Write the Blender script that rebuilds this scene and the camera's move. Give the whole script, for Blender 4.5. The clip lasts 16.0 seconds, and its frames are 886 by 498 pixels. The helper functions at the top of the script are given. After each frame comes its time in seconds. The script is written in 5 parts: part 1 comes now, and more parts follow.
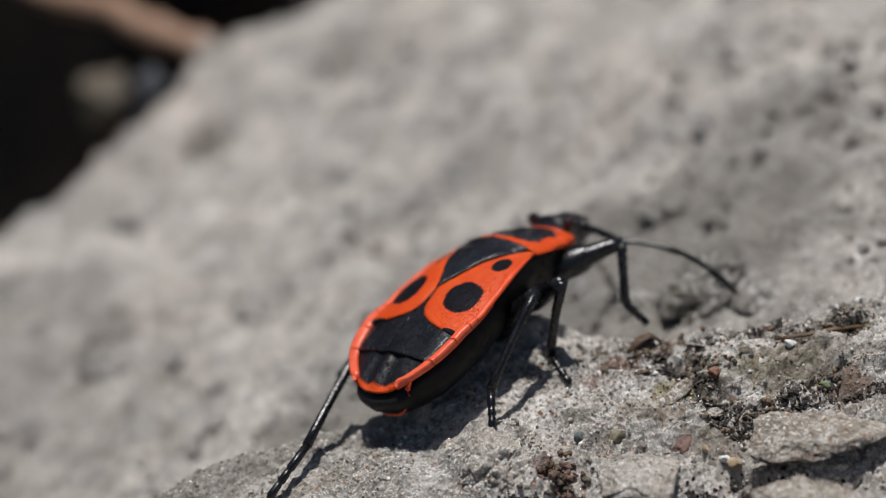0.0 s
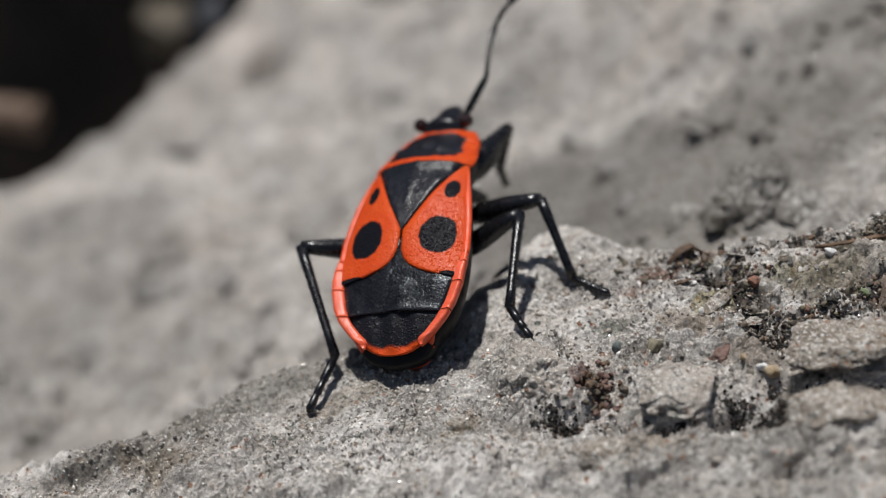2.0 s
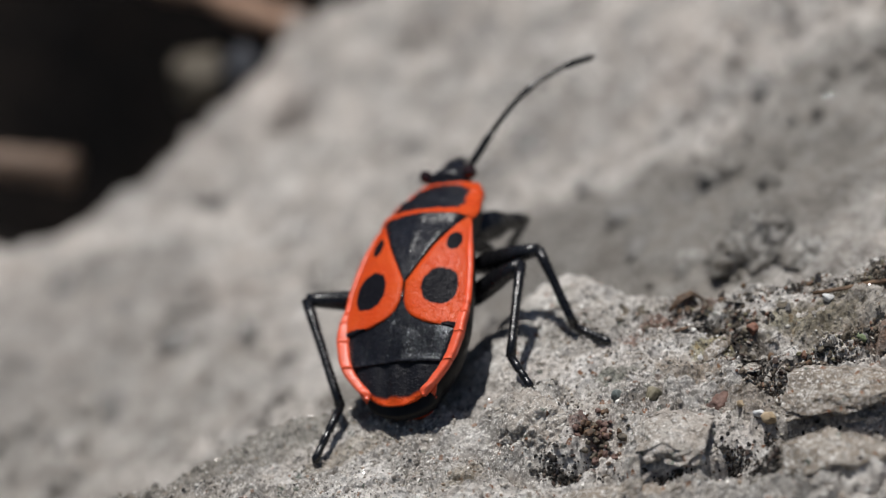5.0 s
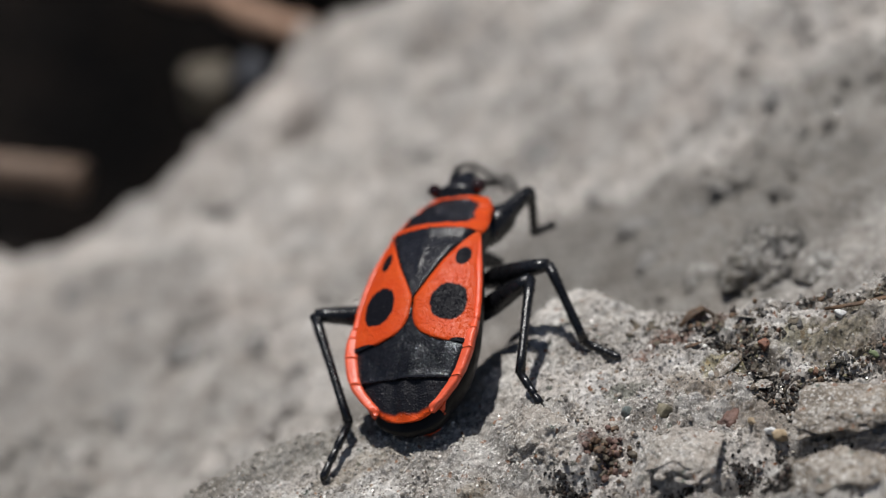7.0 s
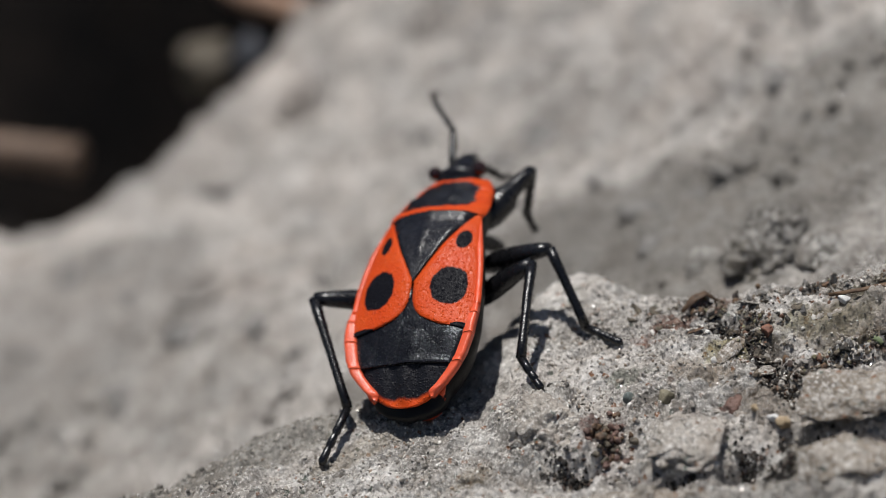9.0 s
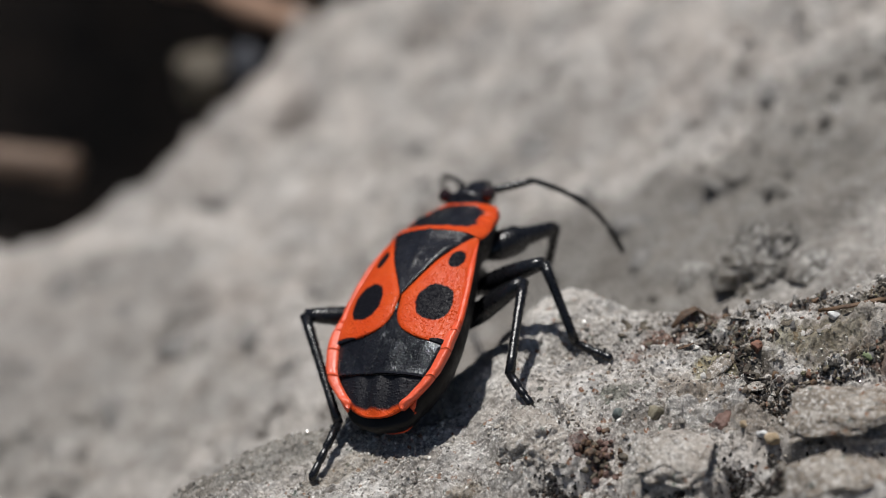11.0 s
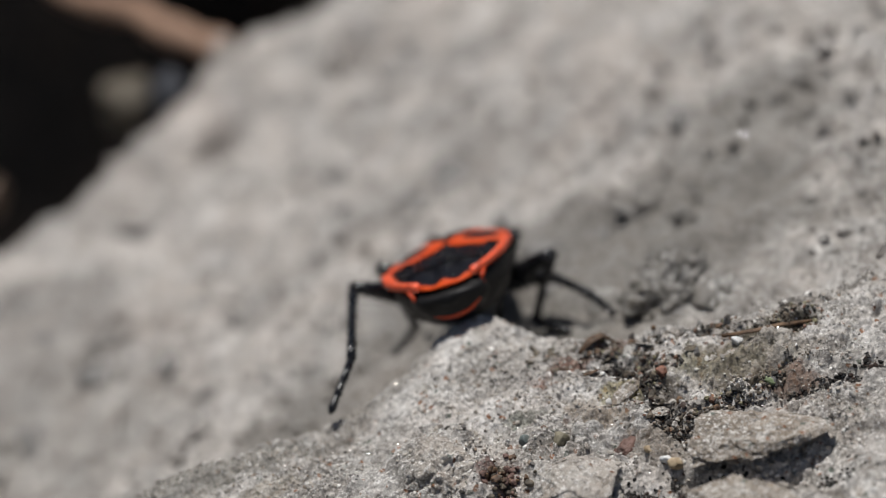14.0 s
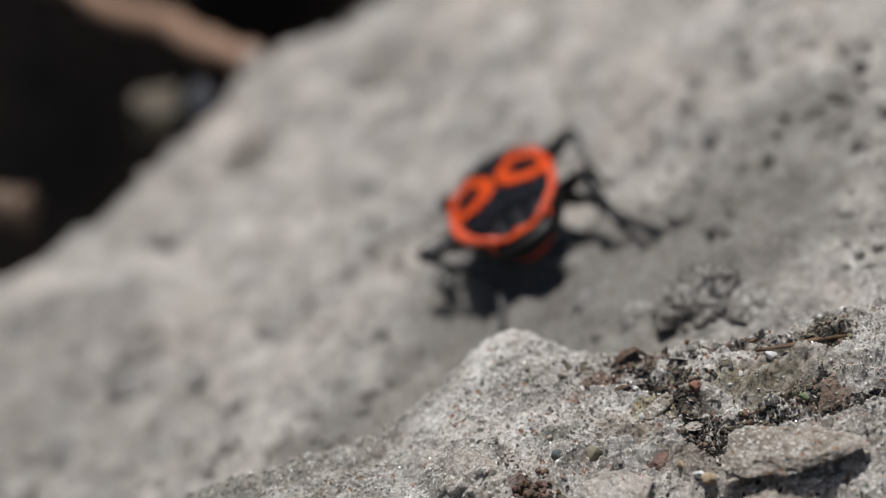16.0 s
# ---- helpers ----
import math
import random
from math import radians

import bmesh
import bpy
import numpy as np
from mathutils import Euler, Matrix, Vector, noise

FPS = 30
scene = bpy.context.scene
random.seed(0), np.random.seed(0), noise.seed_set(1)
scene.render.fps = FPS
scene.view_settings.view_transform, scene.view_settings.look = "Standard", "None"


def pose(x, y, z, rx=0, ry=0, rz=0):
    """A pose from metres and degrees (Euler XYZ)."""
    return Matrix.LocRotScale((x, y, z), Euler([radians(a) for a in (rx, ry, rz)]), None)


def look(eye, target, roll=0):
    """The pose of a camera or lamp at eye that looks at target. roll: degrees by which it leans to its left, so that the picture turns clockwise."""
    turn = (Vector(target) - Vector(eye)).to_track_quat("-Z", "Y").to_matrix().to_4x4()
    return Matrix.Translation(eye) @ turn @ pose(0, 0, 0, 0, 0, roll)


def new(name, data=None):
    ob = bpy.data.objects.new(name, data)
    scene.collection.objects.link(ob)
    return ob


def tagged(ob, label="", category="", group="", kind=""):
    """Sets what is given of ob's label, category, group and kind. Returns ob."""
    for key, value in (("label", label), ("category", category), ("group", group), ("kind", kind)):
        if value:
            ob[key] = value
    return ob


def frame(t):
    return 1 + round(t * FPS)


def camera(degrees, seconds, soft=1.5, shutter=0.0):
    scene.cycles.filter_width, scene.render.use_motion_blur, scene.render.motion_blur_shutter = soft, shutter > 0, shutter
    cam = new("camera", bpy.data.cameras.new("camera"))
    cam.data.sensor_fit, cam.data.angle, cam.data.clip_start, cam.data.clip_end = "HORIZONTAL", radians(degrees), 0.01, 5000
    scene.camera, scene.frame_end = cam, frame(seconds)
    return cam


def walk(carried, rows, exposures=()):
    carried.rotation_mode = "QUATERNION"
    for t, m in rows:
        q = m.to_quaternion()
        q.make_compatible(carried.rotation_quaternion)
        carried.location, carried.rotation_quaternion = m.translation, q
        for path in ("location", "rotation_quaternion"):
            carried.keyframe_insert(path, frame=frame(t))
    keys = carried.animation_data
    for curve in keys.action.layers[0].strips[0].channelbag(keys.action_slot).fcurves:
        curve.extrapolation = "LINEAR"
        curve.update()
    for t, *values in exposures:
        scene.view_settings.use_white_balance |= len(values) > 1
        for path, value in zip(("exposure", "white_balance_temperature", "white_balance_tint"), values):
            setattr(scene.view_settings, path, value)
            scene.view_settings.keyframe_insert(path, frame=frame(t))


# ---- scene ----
cam = camera(20.0, 16.0, soft=0.85, shutter=0.8)
cam.data.dof.use_dof = True
cam.data.dof.focus_distance = 0.0812
cam.data.dof.aperture_fstop = 40.0
walk(cam, [
    (0, pose(-0.004848, -0.072171, 0.041227, 61.1638, -3.3145, -3.2350)),
    (0.033, pose(-0.004848, -0.072171, 0.041227, 61.1638, -3.3145, -3.2350)),
    (0.1, pose(-0.004330, -0.072084, 0.041434, 61.4032, -3.2351, -3.7527)),
    (0.2, pose(-0.003811, -0.071997, 0.041641, 61.4079, -3.1557, -4.5463)),
    (0.3, pose(-0.003293, -0.071911, 0.041847, 61.3182, -3.0763, -4.8842)),
    (0.4, pose(-0.002774, -0.071824, 0.042054, 60.7563, -2.9969, -4.1904)),
    (0.5, pose(-0.002256, -0.071737, 0.042261, 60.6415, -2.9175, -3.6052)),
    (0.6, pose(-0.002418, -0.072023, 0.041933, 60.5519, -2.7871, -3.0045)),
    (0.7, pose(-0.002579, -0.072309, 0.041605, 60.6931, -2.6566, -2.7907)),
    (0.8, pose(-0.002741, -0.072596, 0.041276, 60.4901, -2.5262, -2.8474)),
    (0.9, pose(-0.002902, -0.072882, 0.040948, 60.5421, -2.3957, -2.3898)),
    (1, pose(-0.003064, -0.073168, 0.040620, 60.5583, -2.2653, -2.0848)),
    (1.5, pose(-0.002878, -0.072663, 0.040024, 60.0511, -2.0578, -1.7052)),
    (2, pose(-0.002651, -0.072845, 0.040265, 59.9261, -1.5645, -1.5061)),
    (2.5, pose(-0.002244, -0.072408, 0.040402, 60.1547, -1.2444, -1.1689)),
    (3, pose(-0.001479, -0.073549, 0.040639, 60.3328, -0.5907, -0.5914)),
    (3.5, pose(0.000083, -0.075077, 0.040936, 60.8544, 0.3078, -0.1055)),
    (6, pose(0.000004, -0.072580, 0.041624, 60.4036, -0.0462, -0.3321)),
    (6.5, pose(-0.000003, -0.072536, 0.041664, 60.3836, -0.0278, -0.2161)),
    (7, pose(0.000174, -0.072738, 0.041739, 60.5267, 0.2526, -0.0194)),
    (7.5, pose(0.000259, -0.072599, 0.041700, 60.5573, 0.2335, -0.0478)),
    (8, pose(0.000176, -0.072447, 0.041771, 60.2403, 0.2517, 0.0028)),
    (8.5, pose(0.000080, -0.072259, 0.041750, 60.0963, 0.1396, 0.0569)),
    (9, pose(0.000008, -0.071947, 0.041545, 60.0011, 0.0073, 0.0032)),
    (11.5, pose(0.000590, -0.071762, 0.042020, 60.0668, 0.0136, 0.1784)),
    (12, pose(0.000209, -0.070973, 0.041775, 59.4714, -0.5415, -0.3987)),
    (12.5, pose(-0.000329, -0.070152, 0.041526, 58.8888, -0.9388, -0.6884)),
    (13, pose(0.000433, -0.072122, 0.042127, 59.5965, 0.3197, 0.3558)),
    (13.1, pose(0.000887, -0.072158, 0.042215, 59.8397, 0.3712, 0.3831)),
    (13.2, pose(0.001340, -0.072194, 0.042304, 60.0619, 0.4227, 0.3337)),
    (13.3, pose(0.001794, -0.072229, 0.042392, 60.0751, 0.4743, 0.3315)),
    (13.4, pose(0.002247, -0.072265, 0.042481, 60.2623, 0.5258, 0.4183)),
    (13.5, pose(0.002701, -0.072301, 0.042569, 60.6020, 0.5773, 0.0442)),
    (13.6, pose(0.002558, -0.072307, 0.042629, 60.5117, 0.4506, -0.3483)),
    (13.7, pose(0.002415, -0.072313, 0.042690, 60.5296, 0.3239, -0.5889)),
    (13.8, pose(0.002271, -0.072318, 0.042750, 60.4436, 0.1973, -1.0435)),
    (13.9, pose(0.002128, -0.072324, 0.042811, 60.3804, 0.0706, -1.1759)),
    (14, pose(0.001985, -0.072330, 0.042871, 60.3564, -0.0561, -1.0778)),
    (14.5, pose(0.002117, -0.072127, 0.042851, 60.4300, 0.1277, -0.7766)),
    (15, pose(0.002073, -0.072074, 0.042725, 60.6125, 0.0548, -0.8047)),
    (15.5, pose(0.001990, -0.071916, 0.042837, 60.5367, 0.1842, -0.6478)),
    (16, pose(0.001851, -0.071990, 0.042688, 60.6488, 0.0806, -0.4131)),
], exposures=[(0, 0.0), (16, 0.0)])

# ---- light: a high sun near the zenith, clear sky ----
SUN = Vector((-0.19, 0.15, 0.965)).normalized()
world = bpy.data.worlds.new("sky")
scene.world = world
world.use_nodes = True
sky = world.node_tree.nodes.new("ShaderNodeTexSky")
sky.sky_type, sky.sun_disc = "NISHITA", False
sky.sun_elevation = math.asin(SUN.z)
sky.sun_rotation = math.atan2(SUN.x, SUN.y)
background = world.node_tree.nodes["Background"]
background.inputs["Strength"].default_value = 0.042
world.node_tree.links.new(sky.outputs["Color"], background.inputs["Color"])
sun = new("sun", bpy.data.lights.new("sun", "SUN"))
sun.data.energy, sun.data.angle, sun.data.color = 4.08, radians(0.55), (1.0, 0.98, 0.95)
sun.matrix_world = look(SUN, (0, 0, 0))

MM = 0.001


# ---- materials ----
class Nodes:
    """A small builder of node materials. Sizes are in metres of object space."""

    def __init__(self, name):
        self.mat = bpy.data.materials.new(name)
        self.mat.use_nodes = True
        self.tree = self.mat.node_tree
        self.shader = self.tree.nodes["Principled BSDF"]
        self.coord = self.tree.nodes.new("ShaderNodeTexCoord").outputs["Object"]

    def put(self, socket, value):
        if isinstance(value, bpy.types.NodeSocket):
            self.tree.links.new(value, socket)
        elif isinstance(value, (tuple, list)) and len(value) == 3 and len(socket.default_value) == 4:
            socket.default_value = (*value, 1)
        else:
            socket.default_value = value

    def noise(self, size, detail=4.0, rough=0.6, seed=0.0, out="Fac"):
        n = self.tree.nodes.new("ShaderNodeTexNoise")
        n.noise_dimensions = "4D"
        self.put(n.inputs["Vector"], self.coord)
        self.put(n.inputs["W"], seed)
        self.put(n.inputs["Scale"], 1.0 / size)
        self.put(n.inputs["Detail"], detail)
        self.put(n.inputs["Roughness"], rough)
        return n.outputs[out]

    def cells(self, size, out="Distance", smooth=False):
        n = self.tree.nodes.new("ShaderNodeTexVoronoi")
        self.put(n.inputs["Vector"], self.coord)
        self.put(n.inputs["Scale"], 1.0 / size)
        return n.outputs[out]

    def math(self, op, a, b=0.0, c=0.0):
        n = self.tree.nodes.new("ShaderNodeMath")
        n.operation = op
        for s, v in zip(n.inputs, (a, b, c)):
            self.put(s, v)
        return n.outputs[0]

    def xyz(self):
        n = self.tree.nodes.new("ShaderNodeSeparateXYZ")
        self.put(n.inputs[0], self.coord)
        return n.outputs

    def ramp(self, value, a, b, lo=0.0, hi=1.0):
        n = self.tree.nodes.new("ShaderNodeMapRange")
        n.interpolation_type = "SMOOTHSTEP"
        for s, v in zip(n.inputs, (value, a, b, lo, hi)):
            self.put(s, v)
        return n.outputs[0]

    def mix(self, fac, a, b, blend="MIX"):
        n = self.tree.nodes.new("ShaderNodeMix")
        n.data_type, n.blend_type = "RGBA", blend
        self.put(n.inputs[0], fac)
        self.put(n.inputs[6], a)
        self.put(n.inputs[7], b)
        return n.outputs[2]

    def bump(self, height, depth, strength=1.0, before=None):
        n = self.tree.nodes.new("ShaderNodeBump")
        self.put(n.inputs["Strength"], strength)
        self.put(n.inputs["Distance"], depth)
        self.put(n.inputs["Height"], height)
        if before is not None:
            self.put(n.inputs["Normal"], before)
        return n.outputs[0]

    def pocks(self, before, depth=0.042):
        """Sparse tiny raised points, each with a side that catches the light."""
        near, rand = self.cells(0.07 * MM), self.cells(0.07 * MM, "Color")
        sep = self.tree.nodes.new("ShaderNodeSeparateColor")
        self.put(sep.inputs[0], rand)
        return self.bump(self.math("MULTIPLY", self.ramp(sep.outputs[0], 0.5, 0.6), self.ramp(near, 0.0, 0.6, 1.0, 0.0)), depth * MM, 1.0, before)

    def done(self, color, rough, normal=None, specular=0.5, **more):
        self.put(self.shader.inputs["Base Color"], color)
        self.put(self.shader.inputs["Roughness"], rough)
        self.put(self.shader.inputs["Specular IOR Level"], specular)
        if normal is not None:
            self.put(self.shader.inputs["Normal"], normal)
        for key, value in more.items():
            self.put(self.shader.inputs[key.replace("_", " ")], value)
        return self.mat


def stone_material(name, light, dark, warm, grain=0.16, stain=3.0, specks=True, crusts_and_shade=(), patch=0.9):
    """Weathered sandy stone: pale grains, dirt in patches, small rusty and greenish specks."""
    n = Nodes(name)
    patches = n.ramp(n.noise(stain * MM, 5, 0.62), 0.36, 0.66)
    col = n.mix(patches, dark, light)
    col = n.mix(n.ramp(n.noise(stain * 2.6 * MM, 3, 0.5, 7.0), 0.5, 0.75), col, warm)
    grains = n.cells(grain * MM, "Color")
    sep = n.tree.nodes.new("ShaderNodeSeparateColor")
    n.put(sep.inputs[0], grains)
    col = n.mix(n.ramp(sep.outputs[0], 0.0, 1.0, 0.0, 0.5), col, n.mix(n.ramp(sep.outputs[1], 0.3, 0.7), (0.10, 0.095, 0.085), (0.62, 0.59, 0.54)))
    if specks:
        col = n.mix(n.ramp(sep.outputs[2], 0.975, 0.985), col, (0.30, 0.15, 0.08))
        col = n.mix(n.ramp(sep.outputs[1], 0.985, 0.99), col, (0.15, 0.17, 0.14))
    col = n.mix(n.ramp(n.noise(0.13 * MM, 6, 0.8, 15.0), 0.50, 0.60, 0.0, 0.92), col, (0.90, 0.87, 0.83))
    col = n.mix(n.ramp(n.noise(0.10 * MM, 5, 0.8, 25.0), 0.44, 0.34, 0.0, 0.6), col, (0.09, 0.086, 0.08))
    if specks:
        col = n.mix(n.ramp(n.noise(1.1 * MM, 4, 0.65, 31.0), 0.56, 0.72, 0.0, 0.5), col, (0.42, 0.39, 0.34))
        col = n.mix(n.ramp(n.noise(0.8 * MM, 5, 0.7, 37.0), 0.58, 0.72, 0.0, 0.45), col, (0.27, 0.205, 0.165))
    x, y, _ = n.xyz()
    # ledge crusts, and slope areas darkened in place of shading
    for cx, cy, rx, ry, turn, tint, most in crusts_and_shade:
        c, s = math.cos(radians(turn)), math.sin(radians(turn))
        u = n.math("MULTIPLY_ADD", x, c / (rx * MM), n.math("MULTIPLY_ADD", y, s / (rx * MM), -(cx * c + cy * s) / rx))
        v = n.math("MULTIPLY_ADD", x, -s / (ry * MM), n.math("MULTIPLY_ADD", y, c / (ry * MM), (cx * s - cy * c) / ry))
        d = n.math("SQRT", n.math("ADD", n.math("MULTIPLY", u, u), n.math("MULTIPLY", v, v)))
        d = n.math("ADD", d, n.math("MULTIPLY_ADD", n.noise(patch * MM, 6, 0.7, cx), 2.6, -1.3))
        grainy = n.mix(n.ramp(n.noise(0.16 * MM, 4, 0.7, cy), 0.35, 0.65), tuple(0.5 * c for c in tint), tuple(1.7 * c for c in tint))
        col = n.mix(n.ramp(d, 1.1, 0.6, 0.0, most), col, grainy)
    blotch = n.mix(n.ramp(n.noise(1.5 * MM, 6, 0.68, 51.0), 0.36, 0.64), (0.80, 0.765, 0.735), (1.12, 1.12, 1.12))
    col = n.mix(0.9, col, blotch, "MULTIPLY")
    pits = n.ramp(n.noise(0.45 * MM, 8, 0.78, 3.0), 0.31, 0.42)
    col = n.mix(pits, n.mix(0.45, col, (0.04, 0.037, 0.033)), col)
    b = n.bump(n.noise(0.5 * MM, 9, 0.8, 1.0), 0.22 * MM, 1.0)
    b = n.bump(n.cells(grain * MM), 0.05 * MM, 0.8, b)
    shine = n.ramp(sep.outputs[0], 0.62, 0.95, 0.85, 0.2)
    return n.done(col, shine, b, 0.5)


STONE = stone_material("pale_sandy_stone", (0.64, 0.595, 0.545), (0.28, 0.255, 0.225), (0.50, 0.43, 0.36))
# crusts of rust, dark humus and olive lichen on the ledge: middle, half lengths, turn, colour, strength
CRUSTS = [
    (-5.0, -2.2, 4.5, 1.4, 12, (0.21, 0.195, 0.17), 0.8), (-10.0, -4.4, 3.0, 1.4, 15, (0.21, 0.195, 0.17), 0.75), (1.2, 0.2, 3.0, 0.9, 38, (0.24, 0.22, 0.195), 0.75),
    (7.9, -0.75, 1.9, 0.6, 28, (0.19, 0.10, 0.07), 0.85), (10.0, -2.4, 2.2, 0.8, -48, (0.075, 0.06, 0.045), 0.75), (12.2, -4.6, 1.6, 0.5, -15, (0.07, 0.055, 0.045), 0.75),
    (11.6, -0.6, 1.8, 0.45, -10, (0.06, 0.055, 0.045), 0.75), (14.6, -1.4, 1.8, 0.5, 5, (0.10, 0.085, 0.05), 0.8), (14.2, -3.6, 1.5, 0.5, -20, (0.18, 0.10, 0.06), 0.75), (5.1, -5.8, 0.75, 0.9, 10, (0.15, 0.07, 0.05), 0.75),
    (9.2, -2.9, 0.9, 0.5, 20, (0.33, 0.29, 0.16), 0.7), (12.4, -2.5, 1.6, 0.7, -10, (0.30, 0.27, 0.15), 0.6), (6.2, -3.2, 0.8, 0.3, 0, (0.16, 0.17, 0.13), 0.6), (8.2, -3.6, 1.4, 0.5, -35, (0.25, 0.19, 0.13), 0.6),
    (13.0, -6.1, 1.6, 0.5, 0, (0.24, 0.16, 0.10), 0.6), (-3.0, -4.0, 1.6, 0.6, 20, (0.27, 0.23, 0.17), 0.5), (-9.0, -5.4, 1.5, 0.7, -15, (0.22, 0.18, 0.13), 0.6), (1.0, -6.4, 1.0, 0.5, 40, (0.24, 0.20, 0.14), 0.6),
    (13.5, -2.6, 2.6, 1.0, -8, (0.20, 0.17, 0.125), 0.6), (10.4, -5.6, 1.6, 0.8, -30, (0.19, 0.15, 0.11), 0.6), (12.5, -9.0, 3.0, 0.8, -5, (0.23, 0.195, 0.15), 0.55), (6.4, -9.4, 2.0, 0.5, 0, (0.22, 0.18, 0.13), 0.55),
]
BROWN = stone_material("brownish_stone", (0.46, 0.405, 0.34), (0.21, 0.18, 0.145), (0.36, 0.285, 0.215))
LEDGE = stone_material("crusted_sandy_stone", (0.85, 0.81, 0.77), (0.30, 0.28, 0.255), (0.55, 0.48, 0.415), crusts_and_shade=CRUSTS)
# darker grey areas of the slope; behind the ledge they stand in for shading
DARKENED = [(10.0, 9.5, 9.5, 7.0, 0, (0.21, 0.197, 0.178), 0.8), (-15.0, 15.0, 9.0, 7.0, -20, (0.24, 0.225, 0.205), 0.5), (1.5, 7.0, 7.5, 4.0, -15, (0.22, 0.205, 0.186), 0.75), (15.5, 15.0, 4.0, 6.0, 0, (0.2, 0.188, 0.17), 0.65), (6.0, 13.0, 6.0, 5.0, 0, (0.18, 0.168, 0.152), 0.75), (-16.0, 24.0, 8.0, 6.0, 0, (0.22, 0.205, 0.19), 0.55), (4.5, 23.0, 4.0, 3.0, 10, (0.27, 0.25, 0.23), 0.5)]
SLOPE = stone_material("weathered_stone_slope", (0.59, 0.54, 0.495), (0.205, 0.19, 0.174), (0.53, 0.455, 0.40), 0.22, 3.4, False, DARKENED, 4.0)

SLATE = stone_material("dark_grey_stone", (0.21, 0.195, 0.175), (0.07, 0.067, 0.06), (0.17, 0.15, 0.115), 0.2, 2.0, False)


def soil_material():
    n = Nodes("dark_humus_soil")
    # near-black browns: the shade of the gap is put into the colour
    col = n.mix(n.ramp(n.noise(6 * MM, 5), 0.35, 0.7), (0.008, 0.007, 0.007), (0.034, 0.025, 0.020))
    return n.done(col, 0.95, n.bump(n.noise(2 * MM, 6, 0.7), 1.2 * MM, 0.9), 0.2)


SOIL = soil_material()


def bark_material(name, a, b):
    n = Nodes(name)
    col = n.mix(n.ramp(n.noise(0.5 * MM, 6, 0.7), 0.3, 0.7), a, b)
    return n.done(col, 0.6, n.bump(n.noise(0.25 * MM, 5, 0.7), 0.08 * MM, 0.9), 0.4)


BARK = bark_material("brown_bark_fleck", (0.035, 0.02, 0.013), (0.19, 0.115, 0.065))
RUST = bark_material("rusty_brown_grit", (0.05, 0.028, 0.022), (0.21, 0.125, 0.10))
TWIG = bark_material("dry_twig_bark", (0.22, 0.13, 0.085), (0.42, 0.27, 0.19))
DRY = bark_material("dry_brown_litter", (0.09, 0.06, 0.042), (0.24, 0.165, 0.12))
DEBRIS = bark_material("dark_plant_debris", (0.026, 0.021, 0.016), (0.17, 0.14, 0.10))
BLUISH = bark_material("blue_grey_stone", (0.012, 0.013, 0.017), (0.055, 0.06, 0.075))
DARK_GREY = bark_material("dark_grey_lichen", (0.10, 0.095, 0.09), (0.25, 0.235, 0.22))


PEBBLES = {
    "teal": bark_material("teal_grey_pebble", (0.10, 0.12, 0.115), (0.20, 0.225, 0.21)), "rust": bark_material("rust_red_pebble", (0.13, 0.055, 0.035), (0.27, 0.13, 0.085)),
    "amber": bark_material("amber_quartz", (0.30, 0.22, 0.13), (0.48, 0.38, 0.26)), "quartz": bark_material("white_quartz", (0.60, 0.59, 0.57), (0.82, 0.81, 0.80)),
    "olive": bark_material("olive_brown_pebble", (0.13, 0.115, 0.075), (0.27, 0.24, 0.17)), "moss": bark_material("green_tinged_pebble", (0.13, 0.17, 0.08), (0.30, 0.34, 0.20)),
}


def grain_material(name, stops):
    n = Nodes(name)
    geo = n.tree.nodes.new("ShaderNodeNewGeometry").outputs["Random Per Island"]
    r = n.tree.nodes.new("ShaderNodeValToRGB")
    n.put(r.inputs[0], geo)
    r.color_ramp.interpolation = "CONSTANT"
    while len(r.color_ramp.elements) < len(stops):
        r.color_ramp.elements.new(0.5)
    for e, (p, c) in zip(r.color_ramp.elements, stops):
        e.position, e.color = p, (*c, 1)
    shine = n.ramp(geo, 0.93, 0.95, 0.7, 0.12)
    return n.done(r.outputs[0], shine, n.bump(n.noise(0.08 * MM, 3), 0.02 * MM, 0.6), 0.5)


GRAIN = grain_material("mineral_grains", [(0.0, (0.11, 0.10, 0.09)), (0.09, (0.24, 0.22, 0.195)), (0.32, (0.40, 0.36, 0.31)), (0.72, (0.50, 0.46, 0.41)), (0.80, (0.62, 0.59, 0.54)), (0.88, (0.30, 0.23, 0.17)), (0.92, (0.85, 0.82, 0.77))])
HUMUS = grain_material("dark_humus_crumbs", [(0.0, (0.012, 0.010, 0.008)), (0.45, (0.022, 0.017, 0.013)), (0.75, (0.05, 0.03, 0.022)), (0.9, (0.10, 0.075, 0.055)), (0.97, (0.4, 0.37, 0.33))])
LITTER = grain_material("dark_litter_crumbs", [(0.0, (0.04, 0.036, 0.03)), (0.3, (0.085, 0.07, 0.055)), (0.5, (0.14, 0.11, 0.08)), (0.8, (0.16, 0.085, 0.055)), (0.88, (0.22, 0.20, 0.12)), (0.95, (0.45, 0.41, 0.35))])


